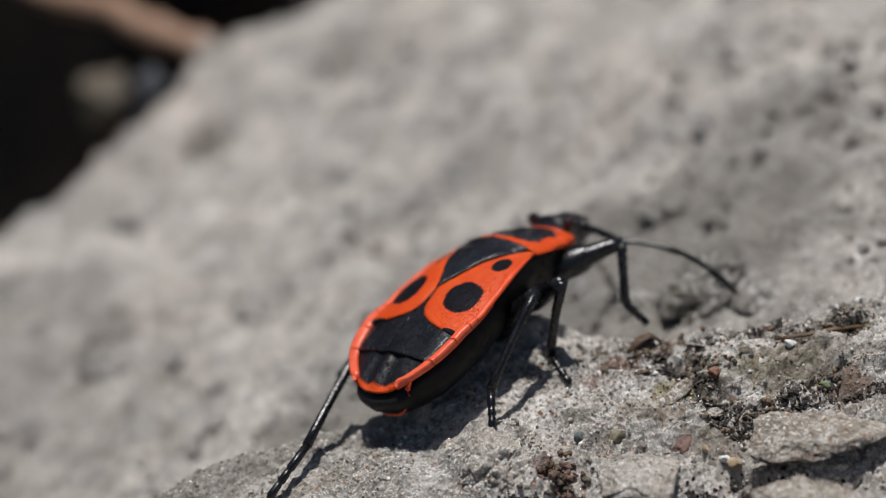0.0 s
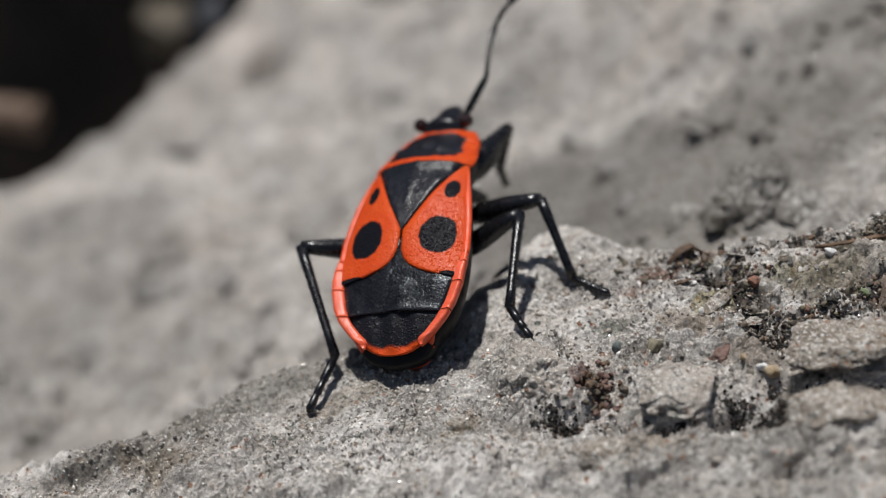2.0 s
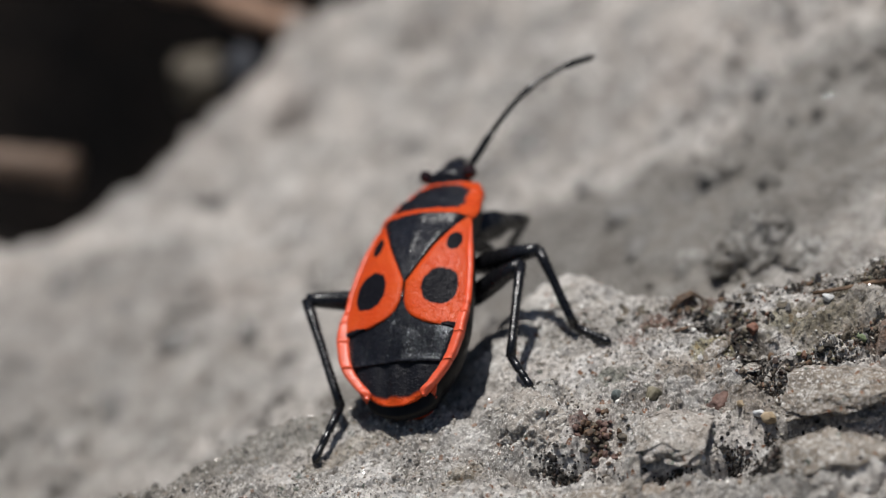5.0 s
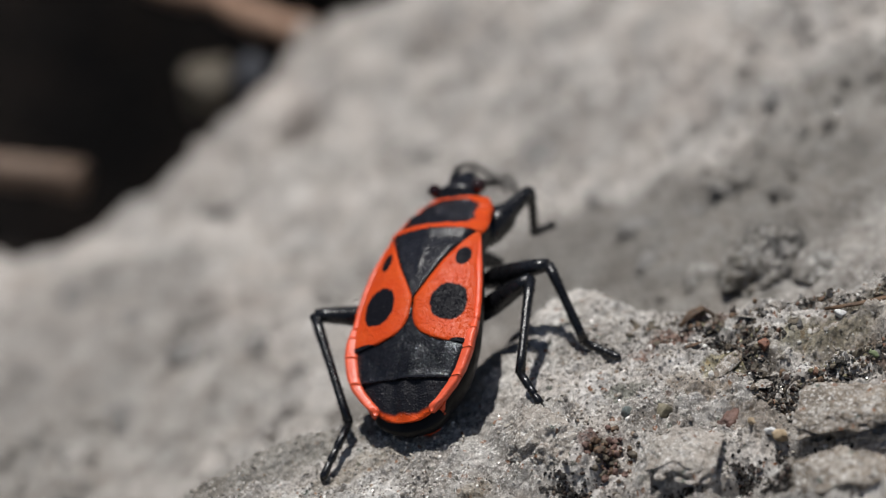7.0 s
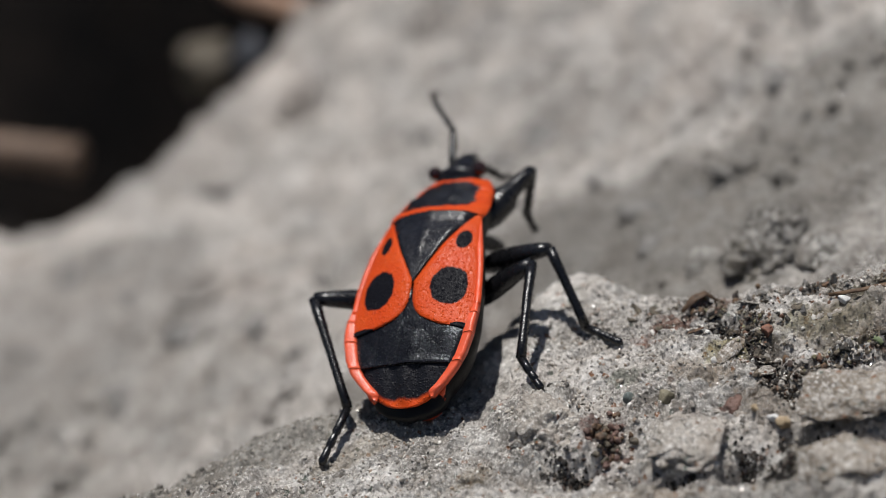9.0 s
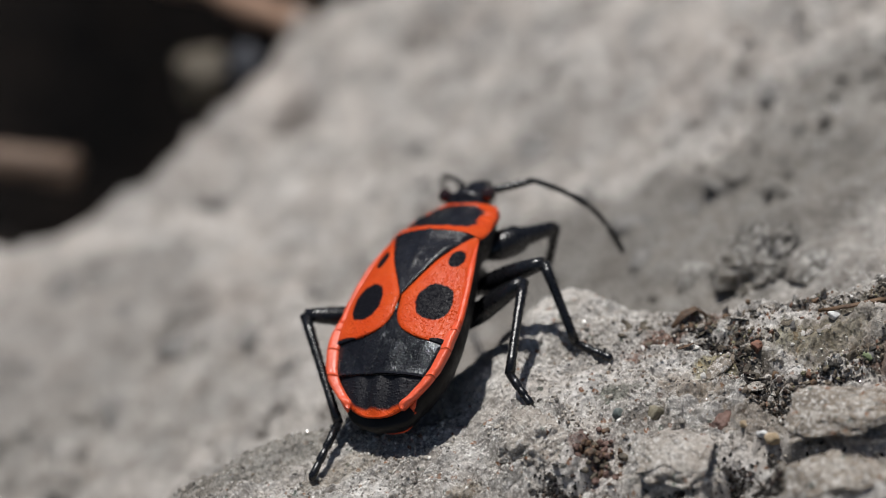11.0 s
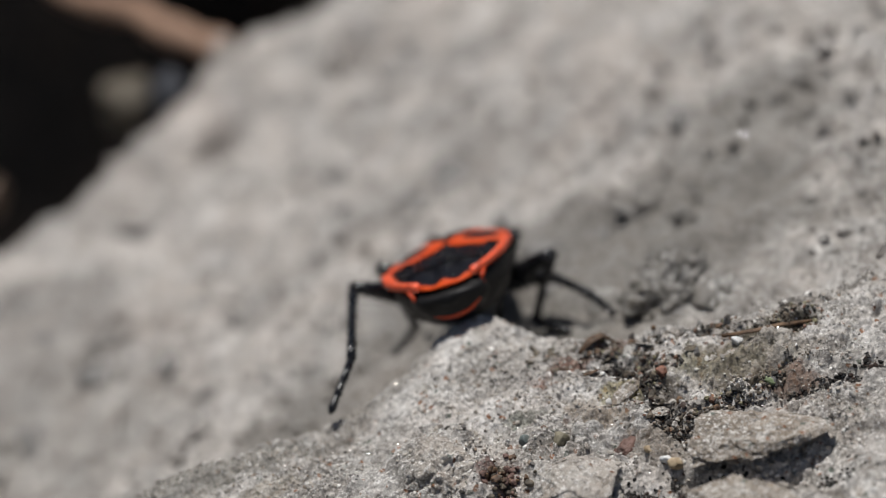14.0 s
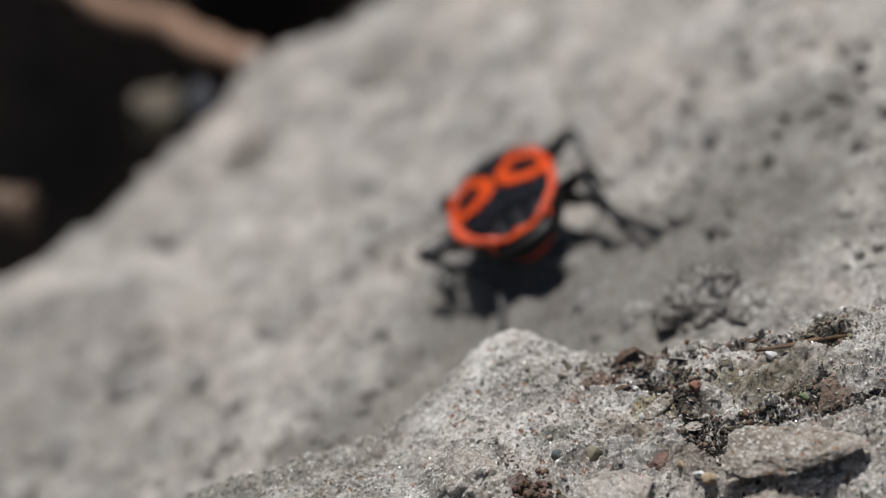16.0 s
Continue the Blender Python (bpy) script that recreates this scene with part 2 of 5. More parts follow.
def chitin(name, color, rough=0.3, grit=0.05, depth=0.012, specular=0.5, sheen=0.0, glitter=False, prism=False):
    """Insect shell. glitter: the shine breaks up into fine glinting points."""
    n = Nodes(name)
    col = n.mix(n.ramp(n.noise(0.7 * MM, 4), 0.3, 0.75), color, tuple(min(1, c * 1.45 + 0.002) for c in color))
    if sheen:
        tint = n.noise(0.05 * MM, 1, 0.5, 4.0, "Color")
        col = n.mix(n.ramp(n.noise(0.045 * MM, 0, 0.5, 9.0), 0.66, 0.74, 0.0, sheen), col, tint)
    b = n.bump(n.noise(grit * MM, 4, 0.6), depth * MM, 0.9)
    b = n.bump(n.noise(0.4 * MM, 3, 0.6, 5.0), depth * 2.0 * MM, 0.6, b)
    if glitter:
        b = n.pocks(b, 0.007)
    shine = specular
    if glitter:
        shine = n.math("MULTIPLY", n.ramp(n.noise(0.05 * MM, 2, 0.6, 12.0), 0.52, 0.62, specular * 0.35, specular), n.ramp(n.noise(0.5 * MM, 3, 0.6, 14.0), 0.35, 0.65, 0.45, 1.0))
    more = {}
    if prism:
        more["Specular_Tint"] = n.mix(0.45, (1.0, 1.0, 1.0), n.noise(0.035 * MM, 1, 0.5, 44.0, "Color"))
        more["Specular_Tint"] = n.mix(1.0, more["Specular_Tint"], (0.86, 0.94, 1.0), "MULTIPLY")
    return n.done(col, n.ramp(n.noise(0.3 * MM, 3, 0.5, 2.0), 0.3, 0.7, rough * 0.8, rough * 1.25), b, shine, **more)


RED = (0.58, 0.058, 0.010)
INK = (0.009, 0.009, 0.012)
BLACK = chitin("black_chitin", INK, 0.27, 0.09, 0.017, 1.0, 0.0, True)
LEG = chitin("glossy_black_chitin", (0.004, 0.004, 0.005), 0.25, 0.07, 0.012, 0.55, 0.02)
BELLY = chitin("dull_black_belly", (0.005, 0.0045, 0.0045), 0.5, 0.08, 0.012, 0.22)
FILM = chitin("black_wing_membrane", (0.006, 0.006, 0.008), 0.26, 0.085, 0.018, 1.0, 0.06, True, True)
MARGIN = chitin("pale_orange_margin", (0.63, 0.085, 0.032), 0.36, 0.08, 0.02, 0.6)
ORANGE = chitin("orange_red_chitin", RED, 0.42, 0.08, 0.02, 0.5)
EYE = chitin("dark_red_eye", (0.016, 0.005, 0.005), 0.10, 0.04, 0.003, 0.7)


def spotted(name, spots, edge=0.045, wobble=0.34, gloss=0.0):
    """Orange-red chitin with black marks; a mark is (x, y, rx, ry, power, taper ahead), in millimetres of the body's space."""
    n = Nodes(name)
    x, y, _ = n.xyz()
    wob = n.math("MULTIPLY_ADD", n.noise(0.3 * MM, 3, 0.6), wobble, -wobble / 2)
    mask = 0.0
    for cx, cy, rx, ry, p, *taper in spots:
        a = n.math("ABSOLUTE", n.math("MULTIPLY_ADD", x, 1 / (rx * MM), -cx / rx))
        if taper:
            a = n.math("DIVIDE", a, n.math("MULTIPLY_ADD", y, -taper[0] / MM, 1 + taper[0] * cy))
        a = n.math("POWER", a, p)
        b = n.math("POWER", n.math("ABSOLUTE", n.math("MULTIPLY_ADD", y, 1 / (ry * MM), -cy / ry)), p)
        d = n.math("ADD", n.math("POWER", n.math("ADD", a, b), 1 / p), wob)
        mask = n.math("MAXIMUM", mask, n.ramp(d, 1 - edge, 1 + edge, 1.0, 0.0))
    col = n.mix(n.ramp(n.noise(0.9 * MM, 4), 0.3, 0.75), RED, (0.64, 0.082, 0.014))
    col = n.mix(n.ramp(n.noise(0.12 * MM, 3, 0.6, 6.0), 0.52, 0.75, 0.0, 0.35), col, (0.5, 0.04, 0.008))
    col = n.mix(mask, col, INK)
    b = n.bump(n.noise(0.075 * MM, 4, 0.6), 0.024 * MM, 0.9)
    b = n.bump(n.noise(0.45 * MM, 3, 0.6, 5.0), 0.04 * MM, 0.5, b)
    glint = n.ramp(n.noise(0.05 * MM, 2, 0.6, 12.0), 0.54, 0.68)
    shine = n.math("MULTIPLY_ADD", glint, n.math("MULTIPLY_ADD", mask, -0.3, 0.45), n.math("MULTIPLY_ADD", mask, -0.09, 0.12))
    b = n.pocks(b, 0.026)
    shine = n.math("MULTIPLY_ADD", mask, gloss, shine)
    return n.done(col, n.math("MULTIPLY_ADD", mask, -0.25 * gloss, 0.34), b, shine)


# ---- helpers for shapes ----
LATTICES = {}


def lattice(seed):
    if seed not in LATTICES:
        LATTICES[seed] = np.random.RandomState(seed).rand(256, 256)
    return LATTICES[seed]


def value_noise(x, y, seed):
    g = lattice(seed)
    xi, yi = np.floor(x).astype(int), np.floor(y).astype(int)
    fx, fy = x - xi, y - yi
    fx, fy = fx * fx * (3 - 2 * fx), fy * fy * (3 - 2 * fy)
    a, b = g[xi % 256, yi % 256], g[(xi + 1) % 256, yi % 256]
    c, d = g[xi % 256, (yi + 1) % 256], g[(xi + 1) % 256, (yi + 1) % 256]
    return (a + (b - a) * fx) * (1 - fy) + (c + (d - c) * fx) * fy - 0.5


def fbm(x, y, size, octaves, seed, gain=0.5):
    total, amp = 0.0, 1.0
    for k in range(octaves):
        turn = 0.6 * k + 0.3
        u, v = x * math.cos(turn) - y * math.sin(turn), x * math.sin(turn) + y * math.cos(turn)
        total = total + amp * value_noise(u / size + 17.3 * k, v / size + 5.1 * k, seed + k)
        amp, size = amp * gain, size * 0.5
    return total


def step(a, b, v):
    s = np.clip((v - a) / (b - a), 0, 1)
    return s * s * (3 - 2 * s)


def near_line(x, y, pts):
    """The distance to a broken line, and how far along it (0 to 1) the nearest place lies."""
    best, where = np.full(np.shape(x), 1e9), np.zeros(np.shape(x))
    for k, ((ax, ay), (bx, by)) in enumerate(zip(pts, pts[1:])):
        dx, dy = bx - ax, by - ay
        s = np.clip(((x - ax) * dx + (y - ay) * dy) / (dx * dx + dy * dy), 0, 1)
        d = np.hypot(x - ax - s * dx, y - ay - s * dy)
        where = np.where(d < best, (k + s) / (len(pts) - 1), where)
        best = np.minimum(best, d)
    return best, where


def mesh_of(name, verts, faces, material, smooth=True):
    me = bpy.data.meshes.new(name)
    me.from_pydata([tuple(v) for v in verts], [], faces)
    me.materials.append(material)
    if smooth:
        me.shade_smooth()
    me.update()
    return me


def sheet(name, xs, ys, height, material):
    """A height field over a grid, in millimetres."""
    gx, gy = np.meshgrid(xs, ys)
    gz = height(gx, gy)
    verts = np.stack([gx.ravel(), gy.ravel(), gz.ravel()], 1) * MM
    n, m = len(xs), len(ys)
    i = np.arange((m - 1) * (n - 1))
    a = i // (n - 1) * n + i % (n - 1)
    faces = np.stack([a, a + 1, a + n + 1, a + n], 1)
    me = bpy.data.meshes.new(name)
    me.vertices.add(len(verts))
    me.vertices.foreach_set("co", verts.ravel())
    me.loops.add(faces.size)
    me.loops.foreach_set("vertex_index", faces.ravel())
    me.polygons.add(len(faces))
    me.polygons.foreach_set("loop_start", np.arange(0, faces.size, 4))
    me.polygons.foreach_set("loop_total", np.full(len(faces), 4))
    me.update()
    me.validate()
    me.materials.append(material)
    me.shade_smooth()
    return new(name, me)


def part(name, me, parent, label=""):
    ob = new(name, me)
    ob.parent = parent
    return tagged(ob, label) if label else ob


def tube(name, pts, radii, material, sides=10):
    """A closed tube through points (metres) with a radius at each."""
    verts, faces = [], []
    pts = [Vector(p) for p in pts]
    up = Vector((0.31, 0.17, 0.93)).normalized()
    for k, p in enumerate(pts):
        way = (pts[min(k + 1, len(pts) - 1)] - pts[max(k - 1, 0)]).normalized()
        u = way.cross(up)
        u = (u if u.length > 1e-3 else way.cross(Vector((1, 0, 0)))).normalized()
        v = way.cross(u)
        r = radii[k] if isinstance(radii[k], tuple) else (radii[k], radii[k])
        for s in range(sides):
            a = 2 * math.pi * s / sides
            verts.append(p + u * (r[0] * math.cos(a)) + v * (r[1] * math.sin(a)))
    for k in range(len(pts) - 1):
        for s in range(sides):
            t = (s + 1) % sides
            faces.append((k * sides + s, (k + 1) * sides + s, (k + 1) * sides + t, k * sides + t))
    faces.append(tuple(range(sides)))
    faces.append(tuple(reversed(range((len(pts) - 1) * sides, len(pts) * sides))))
    return mesh_of(name, verts, faces, material)


# ---- the place: a stone ledge before a sloping stone, litter darkened for shade behind it (millimetres) ----
CREST = [(-40, -9), (-15, -4.2), (-12.4, -3.4), (-9.7, -3.4), (-7.3, -2.3), (-6.3, -1.7), (-4.3, -1.2), (-1.6, -0.9), (0.9, -0.3), (2.2, 0.9), (3.3, 2.2), (4.1, 2.6), (5.2, 2.3), (6.6, 1.4), (7.9, 0.7), (10.3, -0.1), (12.5, -0.4), (14.5, -0.1), (20, 0.6), (40, 2)]
CRACKS = [
    ([(5.5, -7.9), (6.6, -8.3), (7.6, -8.2), (8.6, -8.45), (9.5, -8.3), (10.6, -8.9)], 0.34, 2.6),
    ([(9.1, -7.3), (9.9, -7.75)], 0.42, 2.2),
    ([(5.1, -4.9), (5.75, -5.9), (5.95, -7.0), (5.6, -7.9)], 0.22, 0.4),
    ([(3.4, -6.9), (4.3, -7.3), (4.8, -7.1)], 0.42, 1.8),
    ([(1.5, -6.1), (2.1, -6.6), (3.2, -7.6), (4.6, -8.1)], 0.24, 0.7),
    ([(10.7, -7.1), (11.8, -7.55), (13.4, -8.1), (15.5, -8.6)], 0.42, 2.2),
    ([(8.5, -0.3), (9.2, -1.3), (10.3, -2.8), (11.0, -5.1)], 0.45, 1.0),
    ([(10.9, -5.2), (12.0, -4.7), (14.5, -4.4), (18, -4.2)], 0.36, 1.0),
    ([(10.4, -2.9), (12.0, -3.4), (14.6, -3.1)], 0.3, 0.7),
    ([(12.3, -1.2), (13.6, -1.7), (15.4, -1.5)], 0.3, 0.6),
    ([(6.4, -1.5), (7.6, -1.1), (8.6, -0.6)], 0.24, 0.4),
    ([(7.4, -3.9), (8.4, -4.2), (9.1, -4.0)], 0.16, 0.45),
    ([(-2.0, -3.0), (-0.6, -2.3), (0.9, -1.9)], 0.5, 0.25),
    ([(-9.5, -4.3), (-9.1, -5.2), (-8.9, -6.4)], 0.28, 1.0),
    ([(-6.0, -3.3), (-5.2, -2.6), (-4.2, -2.6)], 0.3, 0.35),
]


# broken blocks of the ledge: middle, half lengths, turn, height, tilt
BLOCKS = [
    (13.3, -6.9, 2.6, 0.95, -8, -0.35, -0.1), (7.6, -7.0, 1.6, 1.2, -5, 0.2, 0.1), (3.2, -5.1, 1.3, 1.7, 20, 0.6, 0.1),
    (12.3, -9.6, 2.2, 0.9, -8, 0.5, 0.0), (5.4, -9.3, 2.0, 0.75, -12, 0.45, 0.0), (15.5, -3.0, 2.2, 0.7, -4, 0.22, 0.0),
    (12.9, -2.3, 1.8, 0.6, -10, 0.25, 0.0), (9.0, -4.2, 1.0, 0.8, 30, 0.2, 0.1), (-8.0, -5.3, 1.9, 1.2, 20, 0.45, 0.1),
    (-5.0, -7.8, 1.7, 1.0, -20, 0.4, 0.0), (-11.2, -4.6, 1.3, 0.7, 10, 0.5, 0.0), (0.2, -8.4, 1.8, 1.0, 12, 0.35, 0.0), (-2.6, -5.9, 1.1, 0.7, -30, 0.22, 0.0),
]


def shards(x, y, size, seed):
    """Broken angular pieces: a random height and tilt for each cell, and the closeness to the gap round it (1 in the gap)."""
    u, v = x / size, y / size
    near, second = np.full(np.shape(u), 9.0), np.full(np.shape(u), 9.0)
    high = np.zeros(np.shape(u))
    iu, iv = np.floor(u).astype(int), np.floor(v).astype(int)
    a, b, c, d, e = (lattice(seed + k) for k in range(5))
    for i in (-1, 0, 1):
        for j in (-1, 0, 1):
            p, q = (iu + i) % 256, (iv + j) % 256
            dx, dy = u - (iu + i + a[p, q]), v - (iv + j + b[p, q])
            r = np.hypot(dx, dy)
            closer = r < near
            second = np.where(closer, near, np.minimum(second, r))
            high = np.where(closer, 0.6 * (c[p, q] - 0.5) + 1.5 * (d[p, q] - 0.5) * dx + 1.5 * (e[p, q] - 0.5) * dy, high)
            near = np.where(closer, r, near)
    return high, np.exp(-(((second - near) / 0.13) ** 2))


def ridged(x, y, size, octaves, seed, gain=0.5):
    """Creased noise, for broken stone."""
    total, amp = 0.0, 1.0
    for k in range(octaves):
        turn = 0.9 * k + 0.5
        u, v = x * math.cos(turn) - y * math.sin(turn), x * math.sin(turn) + y * math.cos(turn)
        total = total + amp * (0.5 - 2 * np.abs(value_noise(u / size + 3.3 * k, v / size + 8.1 * k, seed + k)))
        amp, size = amp * gain, size * 0.5
    return total


def crest_line(x):
    px, py = zip(*CREST)
    return np.interp(x, px, py) + 0.35 * fbm(x, x * 0 + 3.3, 1.6, 3, 40)


# deep pits of the slope: place, radius, depth
PITS = [(-6.5, 38.0, 1.05, 5.5), (-0.3, 41.0, 1.2, 4.0), (-3.4, 31.0, 0.8, 0.6), (8.3, 28.5, 1.0, 0.9), (-9.0, 27.0, 1.0, 0.7), (4.2, 23.9, 1.1, 0.9), (14.7, 23.1, 1.0, 1.1), (10.7, 20.7, 1.0, 1.2), (-11.5, 19.7, 0.9, 0.7), (-6.5, 15.9, 0.9, 0.7), (-14.8, 25.0, 0.9, 0.7)]
# where the slope breaks off into the dark gap
EDGE = [(-60, 30), (-30, 33.0), (-17.8, 35.8), (-15.2, 36.2), (-12.9, 37.8), (-11.1, 40.4), (-9.5, 42.8), (-7.7, 46.0), (-4.1, 46.9), (-1.8, 47.9), (8, 51), (60, 66)]


def slope_height(x, y):
    z = -9.4 + 0.475 * x + 0.95 * fbm(x, y, 9.0, 3, 3) + 0.85 * fbm(x, y, 2.6, 4, 9) + 0.5 * fbm(x, y, 1.1, 4, 13, 0.6)
    for px, py, r, deep in PITS:
        z = z - deep * np.exp(-(np.hypot(x - px + 0.6 * fbm(x, y, 1.2, 2, 64), (y - py) * 0.7) / r) ** 2)
    ex, ey = zip(*EDGE)
    far = y - np.interp(x, ex, ey) - 4.0 * fbm(x, y, 3.6, 4, 61, 0.6)
    return z - 2.6 * np.maximum(far, 0)


def ledge_height(x, y):
    z = -3.4 + 0.25 * x + 0.131 * (y - 5.9)
    z = z + 0.5 * fbm(x, y, 3.6, 3, 21) + 0.3 * fbm(x, y, 0.95, 4, 25, 0.55) + 0.15 * fbm(x, y, 0.34, 3, 33, 0.65)
    wx, wy = x + 1.0 * fbm(x, y, 1.4, 3, 101), y + 1.0 * fbm(x, y, 1.4, 3, 111)
    # broken, splintered right-hand and lower parts
    rough = np.maximum(step(5.5, 8.5, x - 0.35 * y + 1.2 * fbm(x, y, 1.6, 2, 141)), 0.75 * step(-4.2, -6.2, y + 1.5 * fbm(x, y, 2.2, 2, 143)))
    rough = np.maximum(rough, 0.6 * step(-5.0, -8.0, x + 2.0 * fbm(x, y, 2.0, 2, 145)))
    large, gap = shards(x * 0.85 + 0.5 * fbm(x, y, 0.8, 3, 151), y * 1.35 + 0.5 * fbm(x, y, 0.8, 3, 155), 1.05, 160)
    z = z + rough * (0.34 * large - 0.22 * gap * step(-0.1, 0.15, fbm(x, y, 1.3, 2, 171)))
    small, gap = shards(x + 0.22 * fbm(x, y, 0.35, 3, 181), y * 1.2 + 0.22 * fbm(x, y, 0.35, 3, 185), 0.42, 190)
    z = z + (0.25 + 0.75 * rough) * (0.17 * small - 0.10 * gap * step(-0.12, 0.1, fbm(x, y, 0.7, 2, 201)))
    z = z + rough * 0.12 * ridged(x, y, 0.8, 3, 58, 0.5) + (1 - rough) * 0.10 * ridged(x, y, 0.7, 4, 66, 0.6)
    for cx, cy, rx, ry, turn, high, tilt in BLOCKS:
        c, s = math.cos(radians(turn)), math.sin(radians(turn))
        u, v = ((wx - cx) * c + (wy - cy) * s) / rx, (-(wx - cx) * s + (wy - cy) * c) / ry
        d = (np.abs(u) ** 3.5 + np.abs(v) ** 3.5) ** (1 / 3.5)
        z = z + step(1.32, 0.8, d) * (high + tilt * u + 0.05 * ridged(x, y, 0.5, 3, 121))
    for pts, wide, deep in CRACKS:
        d, s = near_line(x + 0.4 * fbm(x, y, 0.9, 2, 71), y + 0.4 * fbm(x, y, 0.9, 2, 75), pts)
        z = z - 0.55 * deep * np.exp(-((d / (wide * 1.1)) ** 2)) * (0.35 + 0.65 * np.sin(np.pi * np.clip(s * 0.9 + 0.05, 0, 1)))
    # a hollow under the insect
    z = z - 0.7 * np.exp(-(((x + 0.3) / 1.5) ** 2) - ((y + 1.6) / 1.0) ** 2)
    over = y - crest_line(x)
    return z - 0.25 * np.exp(-((over / 0.5) ** 2)) - 1.75 * np.maximum(over, 0) * step(-0.2, 0.8, over)


def build_ground():
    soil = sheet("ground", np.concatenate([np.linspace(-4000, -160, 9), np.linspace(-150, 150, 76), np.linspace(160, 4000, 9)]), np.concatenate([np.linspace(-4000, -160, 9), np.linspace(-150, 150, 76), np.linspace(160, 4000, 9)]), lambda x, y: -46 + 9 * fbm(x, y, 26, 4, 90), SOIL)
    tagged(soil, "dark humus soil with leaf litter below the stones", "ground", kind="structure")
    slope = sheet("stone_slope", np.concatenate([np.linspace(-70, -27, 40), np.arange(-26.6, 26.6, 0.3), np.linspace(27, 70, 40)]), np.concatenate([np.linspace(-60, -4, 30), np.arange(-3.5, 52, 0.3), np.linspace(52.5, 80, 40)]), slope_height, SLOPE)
    tagged(slope, "weathered pale grey stone surface sloping away, blurred", "stone", kind="structure")
    ledge = sheet("stone_ledge", np.concatenate([np.linspace(-40, -16.2, 60), np.arange(-16, 18, 0.042), np.linspace(18.2, 40, 60)]), np.concatenate([np.linspace(-30, -12.6, 40), np.arange(-12.4, 4.2, 0.042), np.linspace(4.4, 8, 14)]), ledge_height, LEDGE)
    tagged(ledge, "rough sandy grey stone ledge with cracks and loose grit", "stone", kind="structure")
    # bank added to close off the gap; its shade is only soil colour
    bank = sheet("backing_bank", np.linspace(-170, 70, 90), np.linspace(50, 170, 60), lambda x, y: -60 + 85 * step(0, 26, y - 62 + 0.25 * x + 10 * fbm(x, y, 22, 3, 12)) + 8 * fbm(x, y, 9, 4, 14), SOIL)
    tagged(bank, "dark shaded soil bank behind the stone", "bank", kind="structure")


GRID_X, GRID_Y = np.arange(-16, 19, 0.07), np.arange(-13, 6, 0.07)
GRID_Z = ledge_height(*np.meshgrid(GRID_X, GRID_Y, indexing="ij"))


def ledge_point(x, y, lift=0.0):
    """The ledge's height at a place near the insect."""
    u, v = min(max((x + 16) / 0.07, 0), len(GRID_X) - 2), min(max((y + 13) / 0.07, 0), len(GRID_Y) - 2)
    i, j = int(u), int(v)
    a, b = u - i, v - j
    return float((GRID_Z[i, j] * (1 - a) + GRID_Z[i + 1, j] * a) * (1 - b) + (GRID_Z[i, j + 1] * (1 - a) + GRID_Z[i + 1, j + 1] * a) * b) + lift


def slope_point(x, y, lift=0.0):
    return float(slope_height(np.array([x * 1.0]), np.array([y * 1.0]))[0]) + lift


def rock_mesh(name, size, seed, material, rough=0.35, level=4):
    """A broken stone: a rounded box cut by random planes and roughened. size: half lengths in millimetres."""
    bm = bmesh.new()
    bmesh.ops.create_icosphere(bm, subdivisions=level, radius=1.0)
    rng = random.Random(seed)
    planes = [(Vector((rng.gauss(0, 1), rng.gauss(0, 1), rng.gauss(0, 1))).normalized(), rng.uniform(0.6, 0.95)) for _ in range(16)]
    off = Vector((seed * 3.7, seed * 1.3, seed * 2.1))
    for v in bm.verts:
        p = v.co / max(1e-6, (abs(v.co.x) ** 4 + abs(v.co.y) ** 4 + abs(v.co.z) ** 4) ** 0.25)
        p += noise.noise_vector(p * 2.2 + off) * 0.16 * (1.0 + rough)
        for n, d in planes:
            over = p.dot(n) - d
            if over > 0:
                p -= n * over * 0.93
        q = Vector((p.x * size[0], p.y * size[1], p.z * size[2]))
        f = (0.5 - abs(noise.fractal(q * 1.0 + off, 0.8, 2.1, 4))) * rough * 0.5 + noise.fractal(q * 4.0 + off, 0.7, 2.2, 4) * rough * 0.22
        v.co = (q + p.normalized() * f * min(1.0, min(size))) * MM
    me = bpy.data.meshes.new(name)
    bm.to_mesh(me)
    bm.free()
    me.materials.append(material)
    if level > 2:
        me.shade_smooth()
    return me


def stone(name, at, size, seed, material, label, turn=(0, 0, 0), rough=0.35, level=4, category="stone", group=""):
    ob = new(name, rock_mesh(name, size, seed, material, rough, level))
    ob.matrix_world = pose(at[0] * MM, at[1] * MM, at[2] * MM, *turn)
    return tagged(ob, label, category, group)


